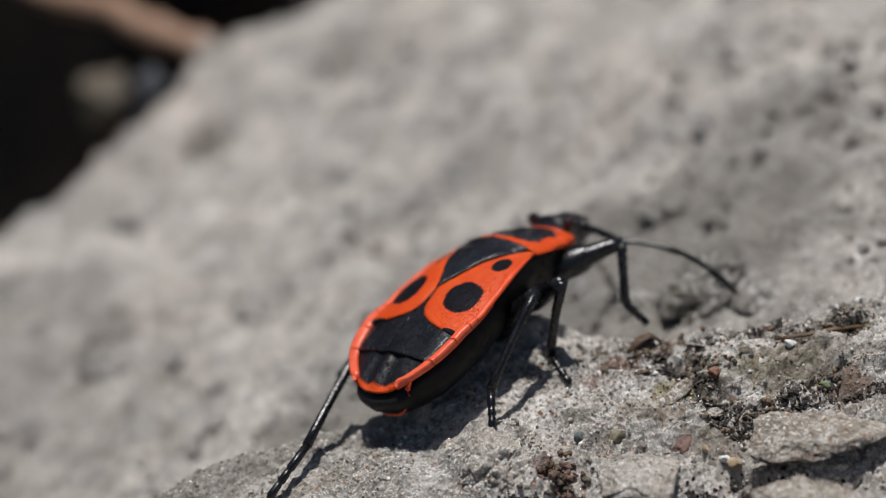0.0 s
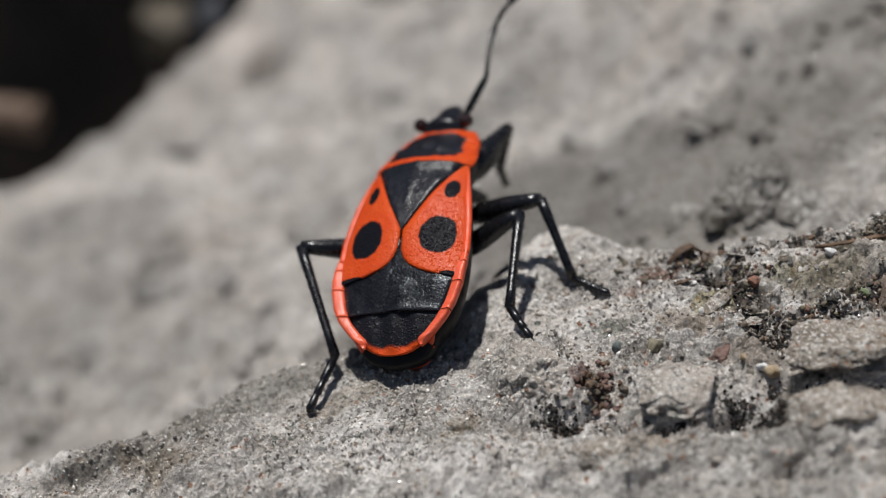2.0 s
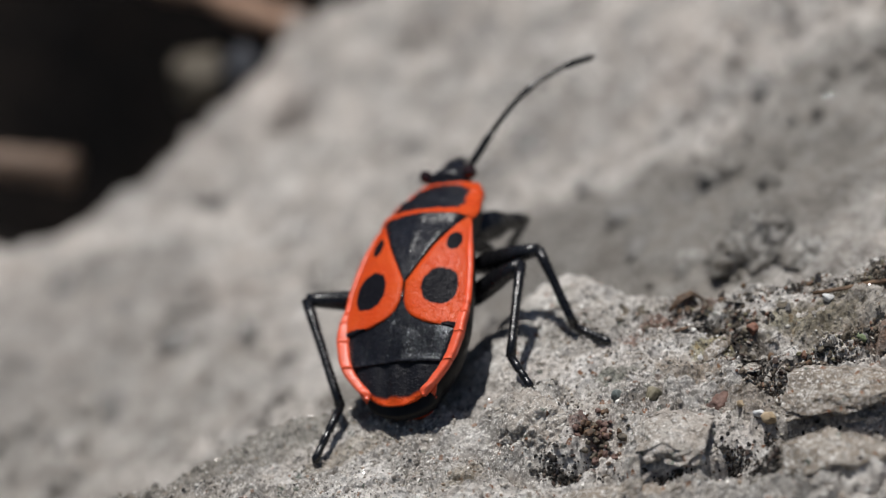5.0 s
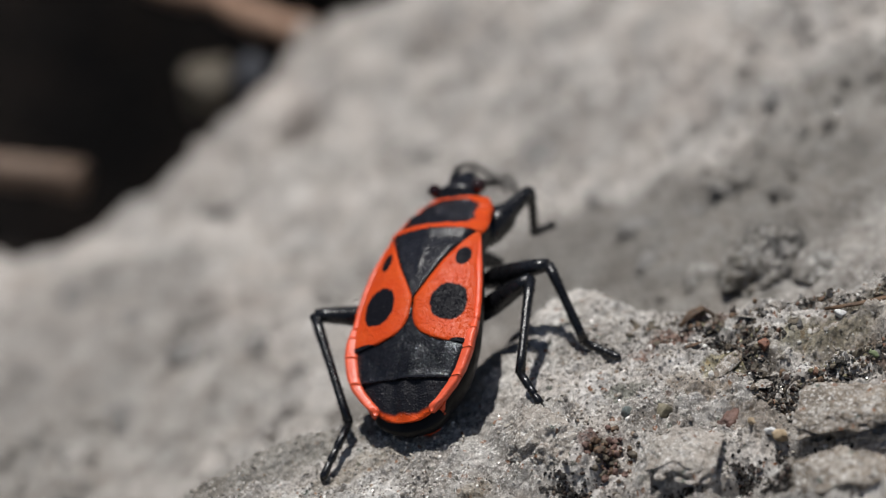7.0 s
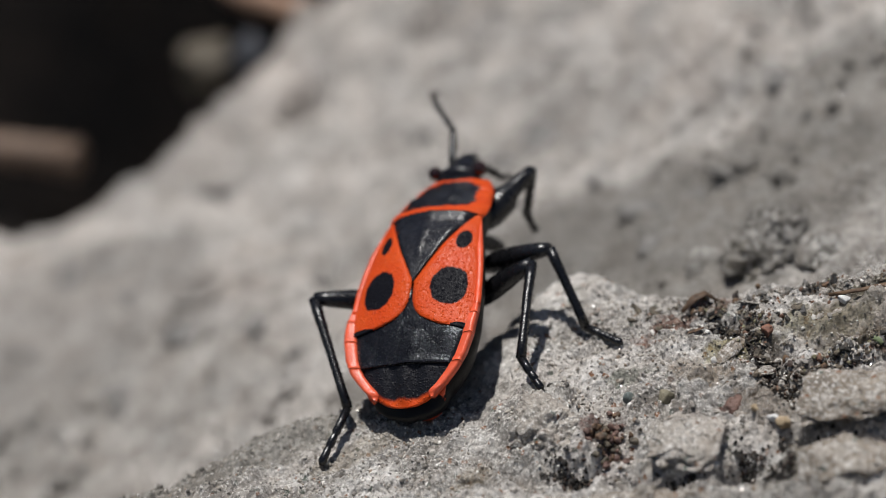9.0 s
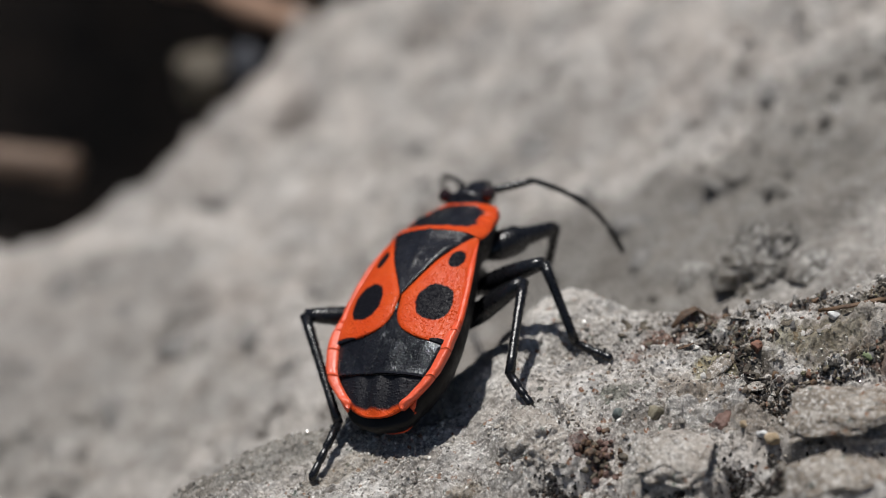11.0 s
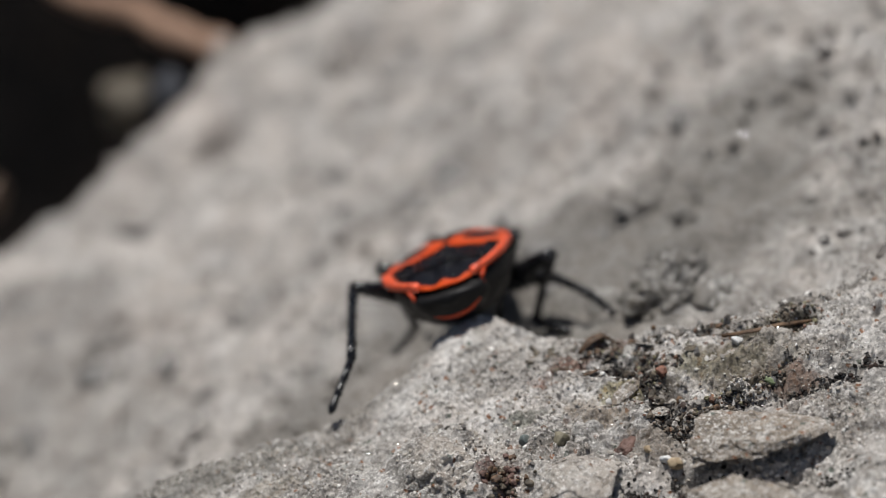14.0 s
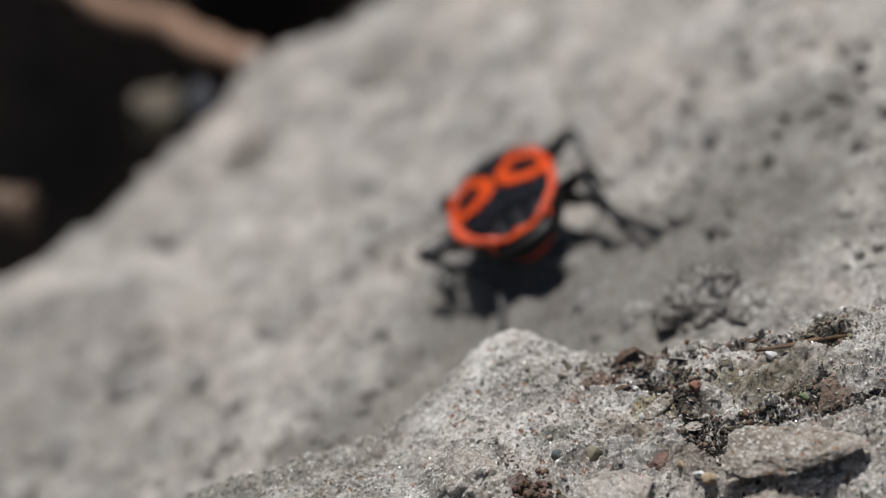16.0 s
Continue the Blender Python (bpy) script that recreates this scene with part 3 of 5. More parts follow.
# ---- the firebug, in millimetres of its own space: x to its right, y ahead, z up from its back ----
OUTLINE = [(-5.05, 0.02), (-4.92, 0.44), (-4.72, 0.80), (-4.45, 1.14), (-4.05, 1.53), (-3.6, 1.87), (-3.1, 2.12), (-2.4, 2.29), (-1.6, 2.34), (-0.5, 2.27), (0.2, 2.18), (0.9, 2.05), (1.6, 1.91), (2.2, 1.79), (2.45, 1.76), (2.6, 1.80), (2.8, 1.82), (3.2, 1.74), (3.7, 1.58), (4.1, 1.43), (4.5, 1.22), (4.75, 1.05)]
RIDGE = [(-5.05, -0.52), (-4.72, -0.36), (-4.4, -0.22), (-4.0, -0.07), (-3.4, 0.10), (-3.0, 0.19), (-2.0, 0.39), (-0.5, 0.52), (1.0, 0.50), (2.0, 0.36), (2.5, 0.24), (3.2, -0.09), (3.9, -0.54), (4.4, -0.82), (4.75, -1.02), (5.2, -1.25), (5.95, -1.70), (6.5, -2.05)]


def table(pts, v):
    return float(np.interp(v, *zip(*pts)))


def width(y):
    return table(OUTLINE, y)


def back(x, y, lift=0.0):
    """The height of the back: vaulted over the wings, nearly flat at the tail."""
    s = min(1.0, abs(x) / max(width(y), 0.05))
    return table(RIDGE, y) - float(np.interp(y, [-4.8, -3.2, -1.0, 5.0], [0.06, 0.26, 0.50, 0.52])) * s**2.2 + lift


def plate(name, ys, inner, outer, material, lift=0.05, thick=0.07, cols=14, ripple=None):
    """A thin curved plate on the back, between two edges, with its rim turned down."""
    verts, faces = [], []
    rows = len(ys)
    for y in ys:
        a, b = inner(y), outer(y)
        for c in range(cols + 1):
            s = c / cols
            x = a + (b - a) * s
            rim = min(1.0, min(c, cols - c) / 1.5)
            verts.append((x * MM, y * MM, (back(x, y, lift) + (ripple(x, y) if ripple else 0.0) - thick * 0.5 * (1 - rim)) * MM))
    for y in ys:
        a, b = inner(y), outer(y)
        for c in range(cols + 1):
            x = a + (b - a) * c / cols
            verts.append((x * MM, y * MM, back(x, y, lift - thick) * MM))
    w = cols + 1
    n = rows * w
    flip = outer(ys[rows // 2]) < inner(ys[rows // 2])
    flip = flip != (ys[-1] < ys[0])
    for r in range(rows - 1):
        for c in range(cols):
            f = (r * w + c, r * w + c + 1, (r + 1) * w + c + 1, (r + 1) * w + c)
            g = tuple(n + i for i in reversed(f))
            faces += [f[::-1], g[::-1]] if flip else [f, g]
    for r in range(rows - 1):
        for c in (0, cols):
            f = (r * w + c, (r + 1) * w + c, n + (r + 1) * w + c, n + r * w + c)
            faces.append(f if (c == cols) == flip else f[::-1])
    for r in (0, rows - 1):
        for c in range(cols):
            f = (r * w + c, r * w + c + 1, n + r * w + c + 1, n + r * w + c)
            faces.append(f if (r == 0) != flip else f[::-1])
    return mesh_of(name, verts, faces, material)


def hull(name, ys, half, top, bottom, material, cols=24):
    """A closed body of rounded sections."""
    verts, faces = [], []
    for y in ys:
        w, zt, zb = half(y), top(y), bottom(y)
        mid = zb + (zt - zb) * 0.72
        for c in range(cols):
            a = 2 * math.pi * c / cols
            x, s = math.cos(a) * w, math.sin(a)
            z = mid + s * ((zt - mid) if s > 0 else (mid - zb))
            verts.append((x * MM, y * MM, z * MM))
    for r in range(len(ys) - 1):
        for c in range(cols):
            d = (c + 1) % cols
            faces.append((r * cols + c, (r + 1) * cols + c, (r + 1) * cols + d, r * cols + d))
    faces.append(tuple(range(cols)))
    faces.append(tuple(reversed(range((len(ys) - 1) * cols, len(ys) * cols))))
    return mesh_of(name, verts, faces, material)


def dimpled(x, y):
    """The pronotum's relief: a flat front, a raised rim, and knobbly calluses on the black field."""
    s = min(1.0, abs(x) / width(y))
    z = 0.26 * s**2.2 * float(step(3.0, 4.7, y))
    z += 0.06 * math.exp(-(((y - 3.75) / 0.34) ** 2)) * max(0.0, 1 - abs(x) * 0.7)
    z -= 0.03 * math.exp(-(((y - 3.12) / 0.14) ** 2)) + 0.02 * math.exp(-(((y - 4.45) / 0.1) ** 2))
    z -= 0.05 * math.exp(-((x / 0.09) ** 2)) * math.exp(-(((y - 3.8) / 0.45) ** 2))
    return z + 0.13 * noise.noise(Vector((x * 3.4, y * 3.4, 1.0))) * math.exp(-(((y - 3.7) / 0.55) ** 2))


def build_firebug():
    bug = new("firebug")
    bug.empty_display_size = 0.004
    tagged(bug, "orange-red and black firebug walking on the stone", "insect")
    wing_red = spotted("spotted_forewing", [(1.29, -0.67, 0.62, 0.71, 2.2), (-1.29, -0.67, 0.60, 0.74, 2.2), (1.46, 1.22, 0.25, 0.40, 2.0), (-1.40, 1.22, 0.20, 0.40, 2.0), (1.8, -2.16, 0.3, 0.12, 2.0), (-1.7, -2.18, 0.5, 0.13, 2.0)])
    shield = spotted("marked_pronotum", [(-0.02, 3.62, 1.22, 0.84, 4.0, 0.2), (-1.0, 3.0, 0.42, 0.2, 2.0)], 0.05, 0.42, 0.55)
    tail_red = spotted("edged_tergite", [(0.0, -2.5, 1.75, 2.03, 2.5)], 0.04, 0.07, 0.2)
    ys = [-4.1 - 0.86 * math.sin(math.pi / 2 * k / 13) for k in range(13, 0, -1)] + list(np.linspace(-4.1, 2.7, 36))

    def belly(y):
        return table(RIDGE, y) - 0.35 - 2.35 * max(0.02, 1 - abs((y + 0.5) / 4.42) ** 2.1) ** 0.5

    part("abdomen", hull("abdomen", ys, lambda y: width(y) * 0.93 if y > -4.1 else max(0.04, 1.38 * math.sqrt(max(0.0, 1 - ((-4.1 - y) / 0.87) ** 2))), lambda y: back(0, y, -0.13 - 0.16 * float(step(-3.9, -4.6, y))), belly, BELLY), bug, "dull black belly")
    hem = []
    for k in range(33):
        a = math.radians(-40 + 112 * k / 32)
        hem.append((1.17 * math.sin(max(-math.pi / 2, min(math.pi / 2, a))) * MM, (-4.5 - 0.04 * math.cos(a)) * MM, (-0.76 - (0.83 * math.cos(a) if abs(a) < math.pi / 2 else 0.7 * math.cos(a))) * MM))
    part("tail_hem", tube("tail_hem", hem, [(0.03 + 0.05 * math.sin(math.pi * k / 32)) * MM for k in range(33)], ORANGE, 8), bug, "orange-red hem of the last belly segment")
    part("thorax", hull("thorax", list(np.linspace(1.2, 4.35, 16)), lambda y: width(y) * 0.9, lambda y: back(0, y, -0.1), lambda y: back(0, y) - 1.1 - 1.3 * math.sqrt(max(0.03, 1 - ((y - 2.0) / 2.5) ** 2)), BELLY), bug)
    for side in (1, -1):
        rim = [(side * width(y) * 0.97 * MM, y * MM, (back(width(y), y) + 0.05) * MM) for y in np.linspace(2.2, -1.3, 26)]
        radii = [(0.12 * MM * min(1, 0.3 + 0.08 * k), 0.09 * MM * min(1, 0.4 + 0.05 * k)) for k in range(26)]
        part("wing_edge", tube("wing_edge", rim, radii, ORANGE, 10), bug, "orange-red turned-down edge of the forewing")
        for top, end, knob in ((-0.4, -1.62, 0), (-1.64, -2.37, 0), (-2.39, -3.36, 0), (-3.38, -4.50, 1)):
            def rim_of(y):
                return width(y) + (-0.02 if side > 0 else 0.10) * float(step(-0.2, -2.2, y)) * float(step(-4.6, -3.4, y))

            def shelf(y, side=side, knob=knob, rim_of=rim_of):
                wide = (0.36 if side > 0 else 0.42) * (0.12 + 0.88 * float(step(-0.4, -2.2, y))) * (1.0 if not knob else math.sqrt(max(0.02, 1 - max(0.0, (-4.18 - y) / 0.33) ** 2)))
                return side * (rim_of(y) - wide)

            def upturned(x, y, shelf=shelf, knob=knob):
                a = abs(shelf(y))
                return back(a, y) - back(x, y) + 0.16 * (abs(x) - a) + 0.07 * knob * math.exp(-(((y + 4.33) / 0.14) ** 2))

            part("abdomen_margin", plate("abdomen_margin", list(np.linspace(top, end, 14)), shelf, lambda y, side=side, rim_of=rim_of: side * (rim_of(y) + 0.01), MARGIN, 0.035, 0.11, 8, upturned), bug, "orange-red flat margin plate of the abdomen")
        low = [(side * (width(y) * 0.97) * MM, y * MM, (back(width(y), y) - z) * MM) for y, z in ((-4.12, 0.06), (-4.28, 0.25), (-4.32, 0.45), (-4.28, 0.62))]
        part("tail_patch", tube("tail_patch", low, [0.05 * MM, 0.10 * MM, 0.09 * MM, 0.03 * MM], ORANGE, 8), bug)

        def inner(y, side=side):
            if y > -0.52:
                return side * max(0.04, 1.56 * (y + 0.5) / 2.95 + 0.02)
            return side * float(np.interp(-y, [0.5, 0.8, 1.2, 1.5, 1.75, 1.95, 2.1, 2.2], [0.04, 0.05, 0.08, 0.18, 0.38, 0.72, 1.15, 1.9]))

        part("forewing", plate("forewing", list(np.linspace(2.45, -2.2, 44)), inner, lambda y, side=side: side * (width(y) - 0.04), wing_red, 0.07, 0.08, 16), bug, "orange-red forewing with two black spots")
        part("wing_membrane", plate("wing_membrane", list(np.linspace(-0.7, -3.42, 26)), lambda y, side=side: -side * (0.3 if side > 0 else 0.1) * float(step(-0.8, -1.8, y)), lambda y, side=side: side * (width(y) - 0.33) * min(1.0, 0.25 + (-0.7 - y) * 0.9), FILM, 0.01 + 0.015 * (side > 0), 0.04, 12, lambda x, y: 0.02 * math.sin(3.1 * x + 1.7 * y) + 0.012 * math.sin(7 * x - 2 * y) - 0.05 * math.exp(-((y + 2.0) / 0.35) ** 2) + 0.05 * math.exp(-((y + 3.42) / 0.16) ** 2)), bug, "dull black reduced wing membrane")
    shape = [(-3.1, 1.80), (-3.4, 1.68), (-3.8, 1.46), (-4.1, 1.25), (-4.35, 1.06), (-4.5, 0.92), (-4.62, 0.72), (-4.71, 0.48), (-4.75, 0.26), (-4.76, 0.05)]
    rear = [-3.1 - 1.66 * math.sin(math.pi / 2 * k / 29) for k in range(30)]
    part("tergite", plate("tergite", rear, lambda y: -float(np.interp(-y, [-q[0] for q in shape], [q[1] for q in shape])), lambda y: float(np.interp(-y, [-q[0] for q in shape], [q[1] for q in shape])), tail_red, -0.05, 0.08, 26, lambda x, y: 0.085 * math.cos(6.6 * x + 0.5 * math.sin(2.3 * x)) * math.exp(-(x * x)) * float(step(-3.2, -3.6, y)) * float(step(-4.8, -4.4, y)) - 0.05 * float(step(-3.45, -3.15, y))), bug, "ribbed black end of the abdomen, edged orange")
    part("scutellum", plate("scutellum", list(np.linspace(2.5, -0.5, 30)), lambda y: -max(0.02, 1.56 * (y + 0.5) / 2.95), lambda y: max(0.02, 1.56 * (y + 0.5) / 2.95), BLACK, 0.10, 0.09, 16, lambda x, y: 0.05 * math.exp(-(((abs(x) - 0.22 - 0.36 * (y + 0.5)) / 0.12) ** 2)) + 0.05 * math.exp(-((x / 0.07) ** 2)) * float(step(0.2, 1.2, y)) - 0.06 * math.exp(-(((y - 2.0) / 0.25) ** 2))), bug, "dull black triangular scutellum")
    part("pronotum", plate("pronotum", list(np.linspace(4.68, 2.48, 40)), lambda y: -width(y) + 0.1 * float(step(2.8, 4.7, y)), lambda y: width(y) + 0.1 * float(step(2.8, 4.7, y)), shield, 0.09, 0.11, 36, dimpled), bug, "orange-red pronotum with a glossy black field")
    head_half = [(4.3, 0.74), (4.7, 0.84), (4.95, 0.80), (5.15, 0.66), (5.4, 0.52), (5.8, 0.41), (6.1, 0.31), (6.35, 0.20), (6.5, 0.05)]
    head = part("head", hull("head", list(np.linspace(4.3, 6.5, 28)), lambda y: table(head_half, y), lambda y: table(RIDGE, y) + 0.46 - 0.40 * float(step(5.0, 4.5, y)) - 0.3 * float(step(6.0, 6.55, y)) + 0.03 * math.sin(9 * y), lambda y: table(RIDGE, y) - 0.3 - 1.4 * table(head_half, y), BLACK), bug, "small black head")
    for side in (1, -1):
        bm = bmesh.new()
        bmesh.ops.create_uvsphere(bm, u_segments=14, v_segments=10, radius=0.25 * MM)
        for v in bm.verts:
            v.co += Vector((side * 0.86 + 0.04, 5.02, -0.92)) * MM
        me = bpy.data.meshes.new("eye")
        bm.to_mesh(me)
        bm.free()
        me.materials.append(EYE)
        me.shade_smooth()
        part("eye", me, head, "dark red compound eye")
    part("beak", tube("beak", [(0, 6.2 * MM, -2.2 * MM), (0, 5.2 * MM, -2.6 * MM), (0, 3.4 * MM, -2.6 * MM)], [0.12 * MM, 0.1 * MM, 0.05 * MM], LEG, 8), head)
    return bug


def limb_mesh(name, length, radii, material, sides=10, bend=0.0, hairs=0, seed=1):
    """A limb along +z from its joint, with fine bristles."""
    n = len(radii)
    pts = [(0, bend * MM * math.sin(math.pi * k / (n - 1)), length * MM * k / (n - 1)) for k in range(n)]
    me = tube(name, pts, [r * MM for r in radii], material, sides)
    if hairs:
        bm = bmesh.new()
        bm.from_mesh(me)
        rng = random.Random(seed)
        for _ in range(hairs):
            s = rng.uniform(0.08, 0.97)
            r = float(np.interp(s, np.linspace(0, 1, n), radii))
            a = rng.uniform(0, 2 * math.pi)
            root = Vector((math.cos(a) * r * 0.9, math.sin(a) * r * 0.9 + bend * math.sin(math.pi * s), s * length))
            tip = root + Vector((math.cos(a) * 0.09, math.sin(a) * 0.09, 0.10))
            side = Vector((-math.sin(a), math.cos(a), 0)) * 0.012
            vs = [bm.verts.new(p * MM) for p in (root + side, root - side, root + Vector((0, 0, 0.02)), tip)]
            for f in ((0, 1, 3), (1, 2, 3), (2, 0, 3)):
                bm.faces.new([vs[i] for i in f])
        bm.to_mesh(me)
        bm.free()
    return me


def tarsus_mesh(name, length):
    bm_pts, radii = [], []
    for z, r in ((0, 0.14), (0.42, 0.15), (0.46, 0.105), (0.5, 0.125), (0.66, 0.15), (0.69, 0.10), (0.73, 0.125), (0.93, 0.15), (1.0, 0.06)):
        bm_pts.append((0, 0, z * length * MM))
        radii.append(r * MM)
    return tube(name, bm_pts, radii, LEG, 10)


def aim(at, way, pole=(0, 0, 1)):
    """A pose at a place (millimetres) whose +z points along way, its +y towards the pole."""
    z = Vector(way).normalized()
    x = Vector(pole).cross(z)
    x = x.normalized() if x.length > 1e-4 else Vector((1, 0, 0))
    y = z.cross(x)
    m = Matrix((x, y, z)).transposed().to_4x4()
    m.translation = Vector(at) * MM
    return m


# leg: hip in the body's space, lengths of femur and tibia, and of the tarsus with its slant inwards and up
LEGS = {
    "front_right": ((0.75, 3.0, -1.75), 3.0, 2.1, (1.1, 0.55, 0.8)), "front_left": ((-0.75, 3.0, -1.75), 2.75, 2.1, (1.1, 0.55, 0.8)),
    "middle_right": ((0.85, 1.6, -2.05), 3.15, 2.9, (1.5, 0.95, 0.25)), "middle_left": ((-0.85, 1.6, -2.05), 3.15, 2.9, (1.5, 0.8, 0.6)),
    "hind_right": ((0.9, 0.1, -2.1), 2.9, 3.6, (1.4, 0.85, 0.5)), "hind_left": ((-0.9, 0.1, -1.75), 3.65, 4.2, (2.2, 0.93, 0.38)),
}
# which way each knee points in the body's space, from time to time
KNEES = {
    "hind_right": [(0, (0.57, 0.55, 0.61)), (0.5, (0.76, 0.41, 0.5)), (1, (0.8, 0.48, 0.35)), (2.5, (0.63, 0.71, 0.31)), (12.5, (0.63, 0.71, 0.31)), (13, (0.58, 0.66, 0.47)), (13.5, (0.68, 0.09, 0.72)), (14, (0.9, 0.3, 0.3)), (14.5, (0.69, 0.55, 0.47)), (15, (0.73, 0.2, 0.65)), (15.5, (0.63, 0.27, 0.72)), (16, (0.64, 0.32, 0.7))],
    "middle_right": [(0, (0.58, 0.24, 0.78)), (0.5, (0.48, 0.21, 0.85)), (1, (0.53, 0.75, 0.35)), (2.5, (0.44, 0.62, 0.65)), (12.5, (0.44, 0.62, 0.65)), (13, (0.43, 0.42, 0.8)), (13.5, (0.75, -0.2, 0.5)), (14, (0.63, -0.4, 0.67)), (14.5, (0.46, 0.24, 0.86)), (15, (0.6, 0.43, 0.68)), (15.5, (0.62, 0.24, 0.75)), (16, (0.52, 0.14, 0.84))],
    "front_right": [(0, (0.3, 0.8, 0.5)), (0.5, (0.19, -0.28, 0.94)), (13, (0.3, 0.7, 0.6)), (13.5, (0.24, 0.73, 0.64)), (14, (0.5, 0.24, 0.83)), (14.5, (0.53, 0.79, 0.3)), (15, (0.15, 0.28, 0.95)), (15.5, (0.51, 0.6, 0.61)), (16, (0.49, 0.59, 0.64))],
    "hind_left": [(0, (-0.71, 0.12, 0.69)), (0.5, (-0.7, 0.45, 0.55)), (1, (-0.67, 0.5, 0.54)), (2.5, (-0.75, 0.39, 0.54)), (12.5, (-0.75, 0.39, 0.54)), (13, (-0.8, 0.16, 0.58)), (13.5, (-0.96, 0.26, -0.06)), (14, (-0.54, 0.34, 0.77)), (14.5, (-0.61, 0.5, 0.62)), (15, (-0.74, 0.29, 0.61)), (15.5, (-0.84, 0.17, 0.52)), (16, (-0.87, 0.21, 0.46))],
    "middle_left": [(0, (0.0, 0.94, 0.33)), (13.1, (0.0, 0.94, 0.33)), (13.5, (-0.4, 0.3, 0.85)), (14, (-0.5, -0.2, 0.7)), (14.5, (-0.53, 0.69, 0.5)), (15, (-0.24, 0.84, 0.48)), (15.5, (-0.71, 0.68, 0.18)), (16, (-0.74, 0.62, 0.27))],
    "front_left": [(0, (-0.1, 0.45, -0.88)), (13, (-0.1, 0.45, -0.88)), (14, (-0.5, 0.8, 0.2)), (16, (-0.5, 0.8, 0.2))],
}
# the lifted right foreleg strokes the antenna: seconds, then the ways of femur, tibia and tarsus in the body's space
STROKES = [
    (1, (0.58, 0.68, -0.45), (-0.23, 0.06, -0.97), (0.12, 0.26, -0.96)),
    (1.5, (0.57, 0.79, -0.23), (-0.11, -0.03, -0.99), (-0.05, 0.64, -0.77)),
    (2, (0.35, 0.91, -0.24), (-0.46, -0.16, -0.87), (-0.13, 0.04, -0.99)),
    (2.5, (0.16, 0.82, -0.54), (-0.30, -0.29, -0.91), (0.06, -0.10, -0.99)),
    (3, (0.17, 0.71, -0.68), (-0.46, -0.10, -0.88), (-0.12, 0.11, -0.99)),
    (3.5, (0.44, 0.42, -0.79), (-0.75, 0.30, -0.59), (-0.46, 0.57, -0.68)),
    (6, (0.31, 0.74, -0.60), (-0.48, -0.30, -0.83), (-0.15, -0.11, -0.98)),
    (6.5, (0.47, 0.38, -0.80), (-0.71, 0.32, -0.63), (-0.40, 0.58, -0.70)),
    (7, (0.48, 0.86, -0.17), (-0.27, -0.19, -0.94), (0.38, 0.71, -0.59)),
    (7.5, (0.32, 0.81, -0.50), (-0.47, -0.34, -0.81), (-0.14, -0.17, -0.98)),
    (8, (0.60, 0.48, -0.65), (-0.83, 0.27, -0.48), (-0.58, 0.57, -0.58)),
    (8.5, (0.72, 0.20, -0.66), (-0.81, 0.28, -0.52), (-0.54, 0.57, -0.61)),
    (9, (0.52, 0.85, -0.09), (-0.41, -0.22, -0.88), (-0.07, -0.02, -1.00)),
    (11.5, (0.67, 0.62, -0.41), (-0.47, -0.15, -0.87), (-0.14, 0.06, -0.99)),
    (12, (0.39, 0.80, -0.45), (-0.39, 0.05, -0.92), (-0.04, 0.26, -0.96)),
    (12.5, (0.36, 0.74, -0.56), (-0.44, 0.12, -0.89), (-0.10, 0.33, -0.94)),
]
